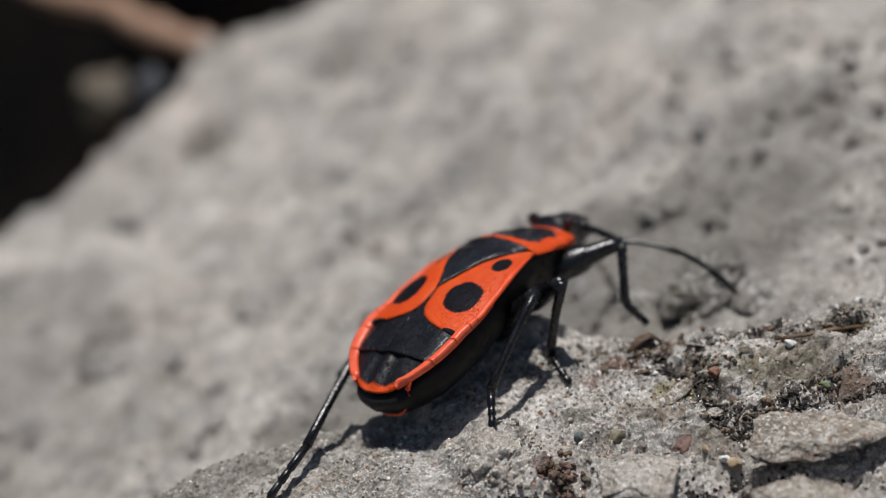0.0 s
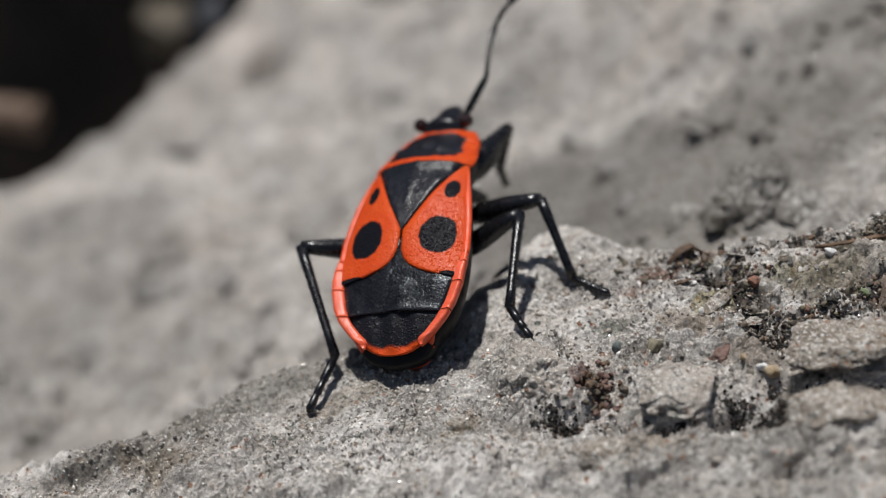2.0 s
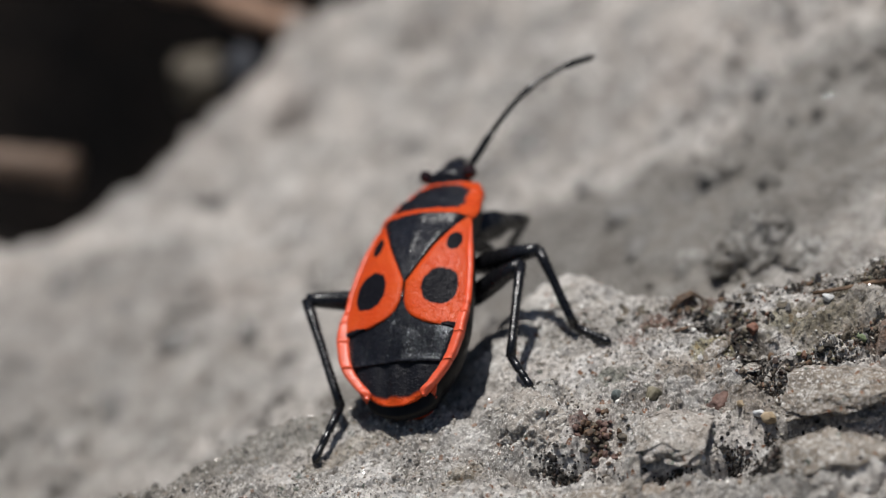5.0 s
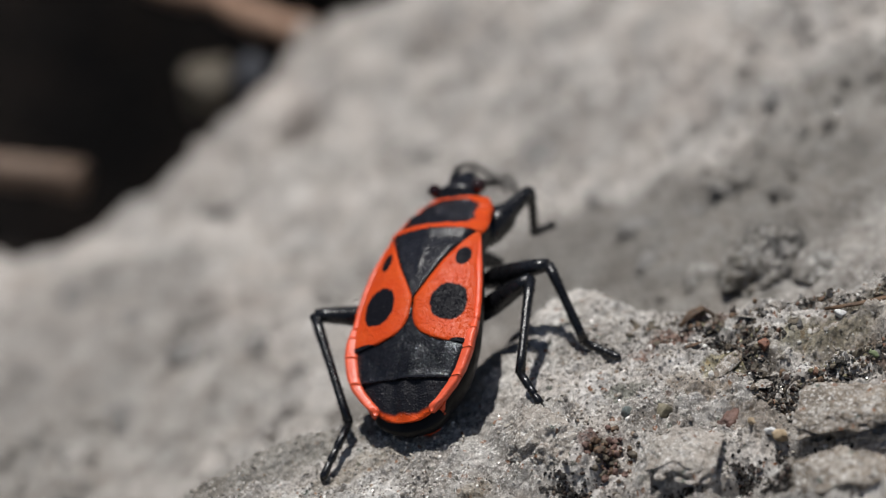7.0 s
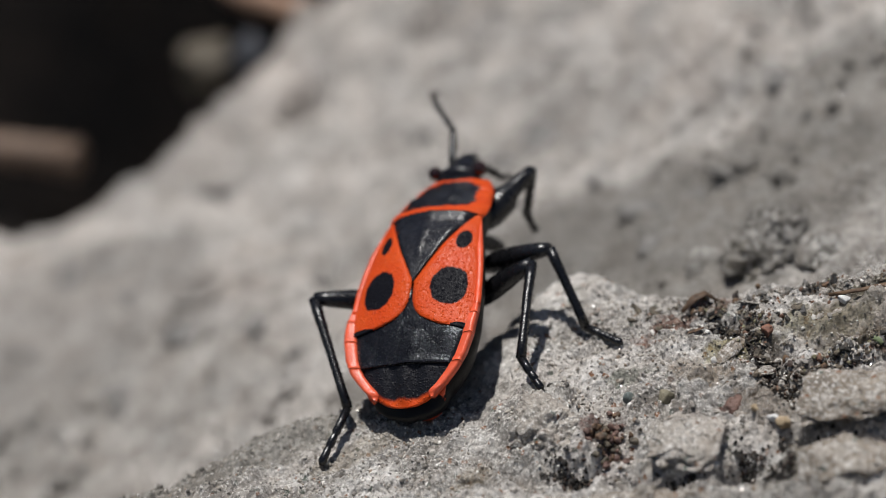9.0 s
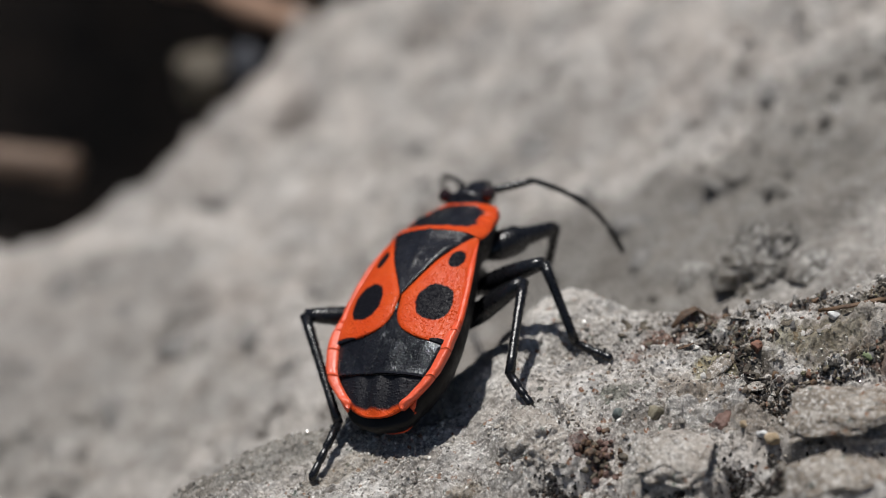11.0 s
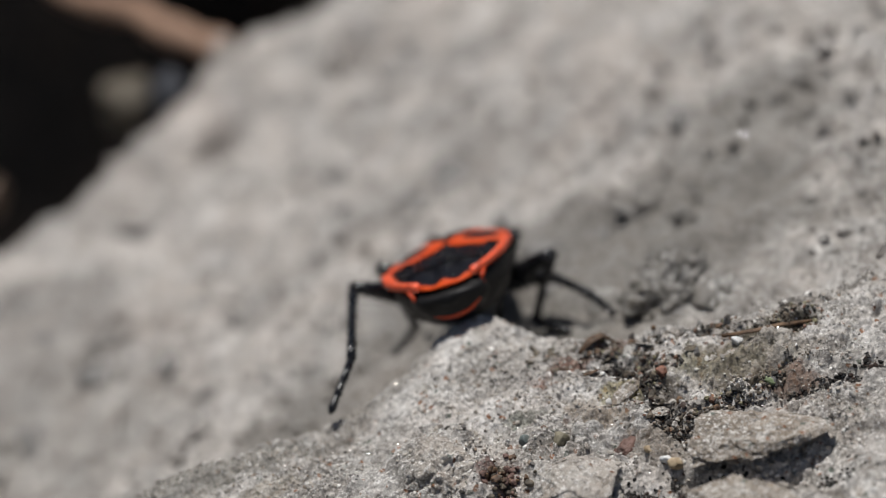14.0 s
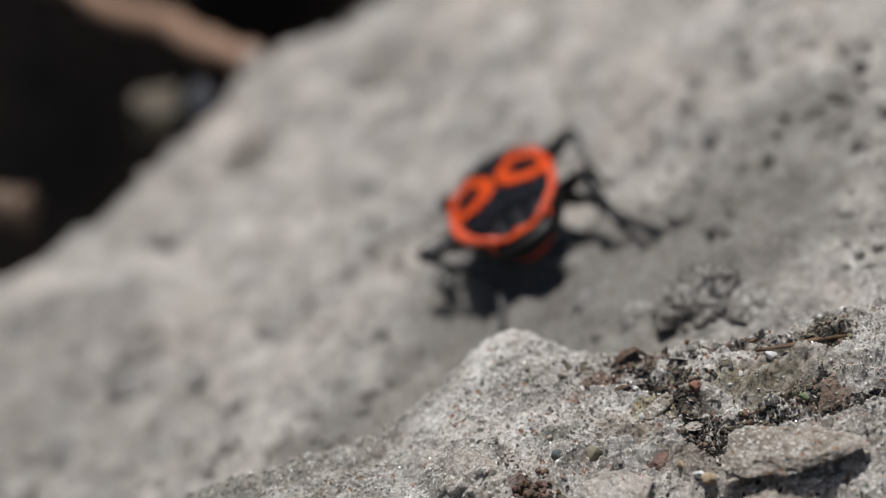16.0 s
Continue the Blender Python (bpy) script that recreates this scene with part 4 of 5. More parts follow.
# where each foot stands: seconds from which it is there, and the place in millimetres
STEPS = {
    "hind_left": [(0, -4.02, -4.29, -5.74), (13.1, -4.02, -4.29, -5.74), (13.5, -0.6, -0.9, -4.5), (14.1, -0.45, -0.6, -4.4), (14.75, 2.84, 9.37, -8.0), (15.2, 5.0, 9.7, -7.0), (16, 4.7, 10.0, -7.1)],
    "hind_right": [(0, 3.2, -3.85, -3.3), (13.05, 3.2, -3.85, -3.3), (13.5, 4.83, -2.4, -3.1), (14.05, 5.9, 5.5, -5.5), (14.55, 8.98, 5.0, -4.5), (15.2, 9.58, 7.03, -4.5), (15.6, 10.25, 10.3, -4.2), (16, 10.2, 11.6, -4.5)],
    "middle_right": [(0, 5.9, -1.66, -2.8), (13.1, 5.9, -1.66, -2.8), (13.55, 6.6, 0.6, -2.8), (14, 8.17, 5.84, -5.16), (14.75, 10.0, 8.8, -4.6), (15.2, 10.75, 12.1, -4.25), (16, 10.84, 12.4, -4.4)],
    "middle_left": [(0, -1.6, 3.2, -5.6), (13.1, -1.6, 3.2, -5.6), (13.5, -0.4, 5.0, -6.8), (14.15, 2.4, 8.3, -8.1), (14.75, 1.1, 12.6, -8.8), (15.2, 1.5, 15.5, -8.6), (15.6, 2.4, 13.4, -8.2), (16, 2.5, 13.3, -8.2)],
    "front_right": [(0, 8.9, 1.6, -2.2), (0.5, 5.3, 2.2, -2.4), (0.8, 4.8, 3.6, -2.4), (1.5, 3.8, 5.0, -2.4), (2.0, 2.7, 5.7, -3.5), (3.0, 2.7, 5.75, -3.6), (3.5, 2.45, 4.4, -4.2), (6.4, 2.5, 4.6, -4.0), (6.8, 3.8, 5.05, -2.5), (7.2, 3.8, 5.05, -2.5), (7.6, 2.7, 5.7, -3.5), (8.0, 2.45, 4.5, -4.1), (8.6, 2.45, 4.5, -4.1), (9.0, 3.8, 5.05, -2.5), (9.4, 3.8, 5.05, -2.5), (11.3, 3.95, 1.7, -2.9), (12.6, 3.95, 1.7, -2.9), (13, 5.4, 3.2, -2.4), (13.5, 9.9, 5.0, -4.1), (14.05, 9.9, 4.9, -4.2), (14.5, 11.4, 8.6, -3.8), (14.9, 9.6, 14.5, -4.9), (15.3, 9.2, 17.8, -5.0), (16, 9.2, 17.8, -5.0)],
    "front_left": [(0, 2.4, 6.4, -3.9), (1.0, 0.2, 6.0, -3.6), (13, 0.8, 6.4, -3.9), (13.5, 4.0, 7.5, -5.5), (14.1, 2.6, 11.5, -7.8), (14.8, 2.4, 16.5, -8.0), (15.3, 2.6, 18.6, -8.0), (16, 2.6, 18.6, -8.0)],
}
# antennae: seconds, the way of the first joint, the way of the rest, in the body's space
FEEL_RIGHT = [
    (0, (0.70, 0.29, -0.65), (0.73, 0.23, -0.64)), (0.5, (0.72, -0.07, -0.69), (0.4, 0.6, -0.70)), (1, (0.74, 0.54, -0.39), (0.79, 0.59, -0.18)), (1.5, (0.56, 0.60, -0.57), (0.43, 0.32, -0.84)),
    (2, (0.55, 0.73, 0.40), (0.13, 0.98, -0.17)), (2.5, (0.52, 0.74, 0.43), (0.13, 0.99, 0.06)), (3, (0.51, 0.75, 0.43), (0.17, 0.97, -0.15)), (3.5, (0.81, 0.58, 0.10), (0.46, 0.71, -0.54)),
    (5.8, (0.51, 0.75, 0.41), (0.69, 0.66, 0.30)), (6.2, (0.61, 0.72, 0.33), (0.64, 0.68, 0.36)), (6.5, (0.56, 0.74, 0.37), (0.82, 0.56, 0.14)), (6.8, (0.4, 0.7, -0.4), (0.3, 0.6, -0.7)), (7, (0.10, 0.53, -0.85), (-0.25, 0.45, -0.84)),
    (7.6, (0.10, 0.42, -0.91), (-0.30, 0.44, -0.83)), (8.2, (0.12, 0.19, -0.98), (-0.28, 0.31, -0.89)), (8.7, (0.12, 0.28, -0.96), (-0.28, 0.22, -0.93)), (9.2, (0.14, 0.30, -0.95), (-0.30, 0.42, -0.84)),
    (10.3, (0.6, 0.5, -0.5), (0.3, 0.3, -0.9)), (11.3, (0.87, 0.47, -0.15), (0.44, -0.04, -0.90)), (11.6, (0.83, 0.55, -0.07), (0.90, 0.21, -0.39)), (12, (0.89, 0.34, -0.31), (0.82, -0.02, -0.57)),
    (12.5, (0.59, 0.57, -0.58), (0.49, 0.80, -0.35)), (13, (0.77, 0.31, -0.56), (0.77, 0.29, -0.57)), (13.5, (0.78, 0.55, -0.29), (0.5, 0.75, -0.48)), (14.2, (0.55, 0.75, -0.4), (0.4, 0.8, -0.5)), (16, (0.5, 0.75, -0.45), (0.3, 0.8, -0.6)),
]
FEEL_LEFT = [
    (0, (-0.3, 0.5, -0.8), (-0.2, 0.3, -0.9)), (6.6, (-0.3, 0.5, -0.8), (-0.2, 0.3, -0.9)), (7, (-0.2, 0.85, -0.5), (0.0, 0.4, -0.9)), (7.6, (0.08, 0.94, -0.32), (-0.07, 0.41, -0.91)), (8.2, (0.16, 0.98, -0.11), (0.04, 0.58, -0.81)), (8.7, (0.13, 0.98, -0.13), (-0.06, 0.82, -0.58)),
    (9, (-0.11, 0.99, 0.09), (-0.47, 0.76, -0.45)), (9.2, (-0.44, 0.89, 0.13), (-0.66, 0.67, -0.34)), (10.5, (-0.5, 0.7, -0.4), (-0.6, 0.5, -0.6)), (12.2, (-0.53, 0.6, -0.6), (-0.7, 0.2, -0.6)), (12.5, (-0.53, 0.54, -0.65), (-0.94, -0.23, -0.26)),
    (12.9, (-0.5, 0.7, -0.5), (-0.5, 0.6, -0.6)), (16, (-0.5, 0.7, -0.5), (-0.4, 0.7, -0.6)),
]


def on_top(p):
    """The place itself, or the stone's surface under it where that is higher."""
    return Vector((p.x, p.y, max(p.z, ledge_point(p.x, p.y, 0.1), slope_point(p.x, p.y, 0.1))))


def foot_at(plan, t):
    """A foot's place at a time: it stands, then swings over in the last quarter second before the next stand."""
    for (t0, *a), (t1, *b) in zip(plan, plan[1:]):
        if t <= t1 + 1e-6:
            a, b = Vector(a), Vector(b)
            start = max(t0, t1 - 0.45)
            s = min(1.0, max(0.0, (t - start) / max(1e-6, t1 - start)))
            s = s * s * (3 - 2 * s)
            return on_top(a.lerp(b, s) + Vector((0, 0, 0.9)) * math.sin(math.pi * s) * min(1.0, (b - a).length / 2.5))
    return on_top(Vector(plan[-1][1:]))


def leg_poses(leg, body, t):
    """Femur, tibia and tarsus in the body's space so that the foot stands on its place."""
    hip, long_femur, long_tibia, (long_tarsus, *slant) = LEGS[leg]
    hip = Vector(hip)
    if leg == "front_right" and STROKES[0][0] <= t <= STROKES[-1][0]:
        times = [r[0] for r in STROKES]
        ways = [Vector([float(np.interp(t, times, [r[k][c] for r in STROKES])) for c in range(3)]).normalized() for k in (1, 2, 3)]
        knee = hip + ways[0] * long_femur
        ankle = knee + ways[1] * long_tibia
        return (aim(hip, ways[0]), aim(knee, ways[1], (0.5, 1, 0)), aim(ankle, ways[2], (0.5, 1, 0)))
    inv = body.inverted()
    foot = inv @ (foot_at(STEPS[leg], t) * MM) / MM
    up = (inv.to_3x3() @ Vector((-0.3, 0, 1))).normalized()
    inward = hip - foot
    inward -= up * inward.dot(up)
    ankle = foot + (inward.normalized() * slant[0] + up * slant[1]) * long_tarsus
    reach = ankle - hip
    d = reach.length
    most = (long_femur + long_tibia) * 0.985
    if d > most:
        ankle = hip + reach * (most / d)
        reach, d = ankle - hip, most
    way = reach / d
    a = (long_femur**2 - long_tibia**2 + d * d) / (2 * d)
    h = math.sqrt(max(0.0, long_femur**2 - a * a))
    rows = KNEES[leg]
    pole = Vector([float(np.interp(t, [r[0] for r in rows], [r[1][c] for r in rows])) for c in range(3)])
    pole -= way * pole.dot(way)
    knee = hip + way * a + pole.normalized() * h
    return (aim(hip, knee - hip, up), aim(knee, ankle - knee, up), aim(ankle, foot - ankle, up))


def build_limbs(bug):
    limbs = {}
    for leg, (hip, f, t, (s, *slant)) in LEGS.items():
        thick = 1.4 if "front" in leg else 1.0
        femur = part("femur", limb_mesh("femur", f, [0.16, 0.27 * thick, 0.36 * thick, 0.38 * thick, 0.37 * thick, 0.35, 0.31, 0.27, 0.21], LEG, 12, 0.06, 10, 3), bug)
        tibia = part("tibia", limb_mesh("tibia", t, [0.19, 0.185, 0.165, 0.155, 0.155, 0.16, 0.175], LEG, 10, 0.05, 70, 5), bug, "bristly black shin")
        tarsus = part("tarsus", tarsus_mesh("tarsus", s), bug)
        limbs[leg] = (femur, tibia, tarsus)
    feelers = []
    for side in (1, -1):
        root = part("antenna", limb_mesh("antenna", 1.6, [0.09, 0.13, 0.14, 0.14, 0.13, 0.1], LEG, 8, 0, 14, 7), bug, "thin black antenna")
        n = 22
        pts = [(0, 0.55 * MM * math.sin(math.pi * k / (n - 1)), 4.6 * MM * k / (n - 1)) for k in range(n)]
        rad = [0.095 * MM * (1.3 if k in (8, 9) else 0.8 if k in (10, 15) else 1.0) * (1.25 if k > 15 else 1.0) for k in range(n - 1)] + [0.02 * MM]
        tip = part("flagellum", tube("flagellum", pts, rad, LEG, 8), root)
        feelers.append((side, root, tip))
    return limbs, feelers


build_ground()


def build_loose():
    stone("stone_slab", (13.2, -6.6, ledge_point(13.2, -6.7, 0.5)), (2.6, 1.1, 0.32), 5, BROWN, "flat brownish-grey stone flake over a dark gap", (2, -10, -8), 1.2, 6)
    stone("stone_lump", (3.25, -5.2, ledge_point(3.25, -5.2, 0.1)), (1.2, 1.6, 0.6), 11, STONE, "rounded grey-brown stone lump in the ledge", (10, -10, 24), 1.1, 6)
    stone("stone_block", (7.6, -7.0, ledge_point(7.6, -7.0, 0.0)), (1.5, 1.15, 0.42), 17, STONE, "pale grey broken stone block beside a crack", (6, -10, -24), 0.85, 6)
    stone("stone_block", (5.4, -9.4, ledge_point(5.4, -9.4, 0.0)), (1.9, 0.7, 0.4), 41, BROWN, "flat brown stone piece in front of a crack", (4, -12, -14), 0.9, 5)
    stone("stone_block", (12.2, -9.5, ledge_point(12.2, -9.5, 0.0)), (2.0, 0.95, 0.45), 43, BROWN, "grey-brown broken stone block below the flake", (3, -12, -10), 0.9, 5)
    stone("stone_block", (9.2, -5.1, ledge_point(9.2, -5.1, 0.0)), (0.55, 0.4, 0.28), 45, RUST, "crumbly reddish stone bit in the rubble", (10, -12, 30), 1.0, 5)
    stone("stone_block", (9.3, -2.9, ledge_point(9.3, -2.9, 0.05)), (0.75, 0.26, 0.2), 47, BROWN, "narrow tan stone splinter in the ledge", (0, -14, 38), 0.8, 5)
    for at, size, tint, label in (((5.97, -4.5), 0.27, "teal", "small teal-grey pebble in the sand"), ((10.6, -2.3), 0.26, "rust", "small rust-red pebble in the rubble"), ((10.65, -6.6), 0.3, "amber", "small amber quartz pebble beside the flake"), ((12.1, -4.7), 0.24, "quartz", "small white quartz crystal above the flake"), ((9.8, -5.9), 0.17, "amber", "tiny orange pebble in the rubble"), ((10.35, -6.5), 0.2, "quartz", "small white quartz pebble beside the flake"), ((7.15, -4.7), 0.4, "olive", "olive-brown pebble set in the sand"), ((14.0, -3.7), 0.22, "moss", "green-tinged pebble in the rubble"), ((13.1, -1.9), 0.25, "quartz", "clear quartz grain in the rubble"), ((8.4, -7.9), 0.2, "quartz", "small white quartz grain in the crack")):
        stone("pebble", (*at, ledge_point(*at, size * 0.25)), (size, size * 0.8, size * 0.7), 200 + int(size * 100), PEBBLES[tint], label, (20, 30, 200 * size), 0.5, 3, "pebble")
    rng = random.Random(9)
    for k in range(110):
        x, y, r = 5.25 + rng.gauss(0, 0.28), -6.1 + rng.gauss(0, 0.5), rng.uniform(0.05, 0.17)
        stone("red_crumb", (x, y, ledge_point(x, y, 0.08)), (r, r * 0.9, r * 0.8), 31 + k % 9, (RUST, BARK, DEBRIS)[k % 3], "reddish-brown earthy crumb in a crack", (50 * k, 0, 50 * k), 1.1, 3, "crumb", "red crumbs in the crack")
    stone("dark_stone", (11.6, 5.7, slope_point(11.6, 5.7, 0.5)), (1.9, 1.5, 1.2), 23, SLATE, "dark grey lichened stone lump behind the ledge", (0, -24, 10), 0.9, 6)
    stone("dark_stone", (9.5, 6.8, slope_point(9.5, 6.8, -0.1)), (0.8, 0.9, 0.5), 27, SLATE, "small grey stone beside the lichened lump", (0, -20, 40), 0.5)
    stone("dark_stone", (13.4, 4.6, slope_point(13.4, 4.6, 0.1)), (0.9, 0.9, 0.4), 29, SLATE, "small dark stone beside the lichened lump", (0, -20, 70), 0.6)
    # a curled flake of bark and a rusty fleck
    for pts, r, material, label in (
        ([(8.0, -0.1), (8.4, 0.1), (8.8, 0.3), (9.2, 0.2)], (0.2, 0.06), BARK, "curled brown bark flake lying in grit"),
        ([(12.6, -1.6), (13.6, -1.9), (14.6, -1.5), (15.6, -1.4)], (0.12, 0.06), BARK, "thin dry stalk piece on the ledge"),
    ):
        line = [(x * MM, y * MM, (ledge_point(x, y) + 0.16 + 0.12 * math.sin(k * 1.3)) * MM) for k, (x, y) in enumerate(pts)]
        radii = [(r[0] * MM * math.sin(0.35 + 2.4 * k / (len(pts) - 1)), r[1] * MM) for k in range(len(pts))]
        tagged(new("bark_flake", tube("bark_flake", line, radii, material, 12)), label, "bark flake")
    # flat angular chips lying on the broken part
    flats = [rock_mesh("stone_chip", (0.42 + 0.05 * k, 0.30 + 0.03 * (k % 3), 0.085), 80 + k, (STONE, STONE, DEBRIS, BARK, STONE, STONE)[k], 1.1, 4) for k in range(6)]
    rng = random.Random(12)
    zones = [(7.6, -0.5, 0.9, 0.4, (3, 2, 2)), (11.5, -3.0, 1.6, 0.9, (0, 1, 2, 4, 5)), (13.5, -1.6, 1.6, 0.7, (0, 1, 2, 4, 5)), (9.6, -5.0, 1.2, 0.9, (0, 1, 4)), (12.0, -9.2, 2.2, 0.8, (0, 1, 4, 5)), (7.0, -9.6, 2.0, 0.7, (0, 1, 4)), (9.2, -1.4, 0.8, 0.7, (2, 3, 5)), (2.0, -8.5, 2.0, 1.0, (0, 1, 4))]
    for k in range(72):
        cx, cy, sx, sy, kinds = zones[k % len(zones)]
        x, y = cx + rng.gauss(0, sx), cy + rng.gauss(0, sy)
        y = min(y, float(crest_line(np.array([x]))[0]) - 0.05)
        ob = new("stone_chip", flats[rng.choice(kinds)])
        ob.matrix_world = pose(x * MM, y * MM, ledge_point(x, y, 0.01) * MM, rng.gauss(0, 22), rng.gauss(0, 22) - 14, rng.uniform(0, 360)) @ Matrix.Scale(rng.uniform(0.2, 0.65), 4)
        tagged(ob, "flat angular stone chip lying on the ledge", "stone chip", "chips on the ledge")
    # crumbs of dark plant debris along the broken edge
    shapes = [rock_mesh("debris_crumb", (0.24 + 0.03 * k, 0.16, 0.14), 60 + k, (DEBRIS, DEBRIS, BARK, STONE, DEBRIS, DARK_GREY, STONE)[k], 0.9, 3) for k in range(7)]
    rng = random.Random(4)
    for k in range(70):
        cx, cy = LANE[rng.randrange(len(LANE))]
        x, y = cx + rng.gauss(0, 0.55), cy + rng.gauss(0, 0.4)
        y = min(y, float(crest_line(np.array([x]))[0]) + 0.1)
        ob = new("debris_crumb", shapes[rng.randrange(7)])
        ob.matrix_world = pose(x * MM, y * MM, ledge_point(x, y, 0.02) * MM, rng.uniform(0, 360), rng.uniform(0, 360), rng.uniform(0, 360)) @ Matrix.Scale(rng.uniform(0.3, 0.85), 4)
        tagged(ob, "crumb of dark plant debris caught on the ledge", "debris", "debris along the broken edge")


LANE = [(8.4, -0.1), (9.2, -0.7), (10.0, -1.8), (10.6, -2.6), (11.2, -3.4), (12.4, -4.2), (14.2, -3.6), (11.2, -0.5), (12.5, -0.9), (15.0, -1.3), (9.8, -3.2), (10.8, -4.6)]


def grit_mesh(name, places, sizes, normals_up, material, seed):
    """Many angular grains as one mesh."""
    rng = np.random.RandomState(seed)
    base = np.array([(0, 0, 1), (0.9, 0, 0.45), (0.28, 0.85, 0.45), (-0.72, 0.53, 0.45), (-0.72, -0.53, 0.45), (0.28, -0.85, 0.45), (0.72, 0.53, -0.45), (-0.28, 0.85, -0.45), (-0.9, 0, -0.45), (-0.28, -0.85, -0.45), (0.72, -0.53, -0.45), (0, 0, -1)])
    tri = np.array([(0, 1, 2), (0, 2, 3), (0, 3, 4), (0, 4, 5), (0, 5, 1), (1, 6, 2), (2, 7, 3), (3, 8, 4), (4, 9, 5), (5, 10, 1), (6, 7, 2), (7, 8, 3), (8, 9, 4), (9, 10, 5), (10, 6, 1), (11, 7, 6), (11, 8, 7), (11, 9, 8), (11, 10, 9), (11, 6, 10)])
    n = len(places)
    q = rng.normal(size=(n, 4))
    q /= np.linalg.norm(q, axis=1, keepdims=True)
    w, x, y, z = q.T
    turn = np.stack([np.stack([1 - 2 * (y * y + z * z), 2 * (x * y - z * w), 2 * (x * z + y * w)], 1), np.stack([2 * (x * y + z * w), 1 - 2 * (x * x + z * z), 2 * (y * z - x * w)], 1), np.stack([2 * (x * z - y * w), 2 * (y * z + x * w), 1 - 2 * (x * x + y * y)], 1)], 1)
    shape = base[None] * rng.uniform(0.6, 1.25, (n, 12, 1)) * rng.uniform(0.6, 1.3, (n, 1, 3))
    verts = np.einsum("nij,nkj->nki", turn, shape) * sizes[:, None, None] + places[:, None, :]
    faces = (tri[None] + 12 * np.arange(n)[:, None, None]).reshape(-1, 3)
    me = bpy.data.meshes.new(name)
    me.from_pydata((verts.reshape(-1, 3) * MM).tolist(), [], faces.tolist())
    me.materials.append(material)
    return me


def build_grit():
    rng = np.random.RandomState(5)
    n = 22000
    x, y = rng.uniform(-15, 17, n), rng.uniform(-12, 2.8, n)
    keep = (y < crest_line(x) + 0.15) & (fbm(x, y, 1.8, 3, 88) > -0.22 + 0.2 * rng.rand(n))
    x, y = x[keep], y[keep]
    size = np.clip(rng.lognormal(-3.35, 0.45, len(x)), 0.015, 0.10)
    z = ledge_height(x, y) + size * 0.25
    tagged(new("grit", grit_mesh("grit", np.stack([x, y, z], 1), size, None, GRAIN, 8)), "loose pale and dark mineral grains on the ledge", "grit", kind="stuff")
    # fine dark crumbs and fibres in the crusted hollows, and on the lichened lump behind
    lane = np.array(LANE)
    pick = rng.randint(0, len(lane), 4200)
    x, y = lane[pick, 0] + rng.normal(0, 0.45, 4200), lane[pick, 1] + rng.normal(0, 0.28, 4200)
    keep = (y < crest_line(x) + 0.1) & (fbm(x, y, 0.8, 3, 97) > -0.12)
    x, y = x[keep], y[keep]
    size = np.clip(rng.lognormal(-3.05, 0.4, len(x)), 0.025, 0.12)
    tagged(new("plant_debris", grit_mesh("plant_debris", np.stack([x, y, ledge_height(x, y) + size * 0.3], 1), size, None, LITTER, 18)), "fine dark plant debris in the hollows of the ledge", "debris", kind="stuff")
    # dark humus packed into the cracks; its near-black also stands in for shade
    spots = []
    for pts, wide, deep in CRACKS[:2] + CRACKS[3:4] + CRACKS[5:8]:
        for (ax, ay), (bx, by) in zip(pts, pts[1:]):
            m = int(330 * math.hypot(bx - ax, by - ay) * (0.1 + deep / 2.4))
            s = rng.rand(m)
            spots.append(np.stack([ax + (bx - ax) * s + rng.normal(0, wide * 0.42, m), ay + (by - ay) * s + rng.normal(0, wide * 0.42, m)], 1))
    x, y = np.concatenate(spots).T
    size = np.clip(rng.lognormal(-3.1, 0.45, len(x)), 0.02, 0.11)
    tagged(new("humus_crumbs", grit_mesh("humus_crumbs", np.stack([x, y, ledge_height(x, y) + size * 0.4], 1), size, None, HUMUS, 28)), "dark brown humus crumbs packed into the cracks", "humus", kind="stuff")
    n = 2600
    x, y = rng.uniform(-20, 22, n), rng.uniform(0, 40, n)
    keep = (y > crest_line(x) + 1.0) & (fbm(x, y, 5, 2, 91) > -0.05)
    x, y = x[keep], y[keep]
    size = np.clip(rng.lognormal(-1.75, 0.55, len(x)), 0.08, 0.6)
    z = slope_height(x, y) + size * 0.1
    tagged(new("gravel", grit_mesh("gravel", np.stack([x, y, z], 1), size, None, SLOPE, 9)), "scattered grains on the sloping stone", "gravel", kind="stuff")
    # mica flakes that catch the sun
    verts, faces = [], []
    spots = [(15.63, 16.33)]
    for k in range(520):
        if k < len(spots):
            px, py = spots[k]
            pz, r = slope_point(px, py, 0.06), 0.015
        else:
            px, py = rng.uniform(-9, 16), rng.uniform(-10, 2)
            if py > crest_line(np.array([px]))[0] - 0.1:
                continue
            pz, r = ledge_point(px, py, 0.08), rng.uniform(0.004, 0.015)
        nrm = Vector((-0.125 + rng.normal() * 0.14, -0.38 + rng.normal() * 0.14, 0.91)).normalized()
        if k < len(spots):
            nrm = (SUN + (Vector((0.5, -72, 42)) - Vector((px, py, pz))).normalized()).normalized()
        u = nrm.orthogonal().normalized()
        v = nrm.cross(u)
        b = len(verts)
        c = Vector((px, py, pz))
        for side in (0.0, -0.02):
            for a in range(6):
                verts.append((c + nrm * side + (u * math.cos(a * 1.047) + v * math.sin(a * 1.047)) * r) * MM)
        faces += [tuple(range(b, b + 6)), tuple(range(b + 11, b + 5, -1))]
        faces += [(b + (a + 1) % 6, b + a, b + 6 + a, b + 6 + (a + 1) % 6) for a in range(6)]
    n = Nodes("mica")
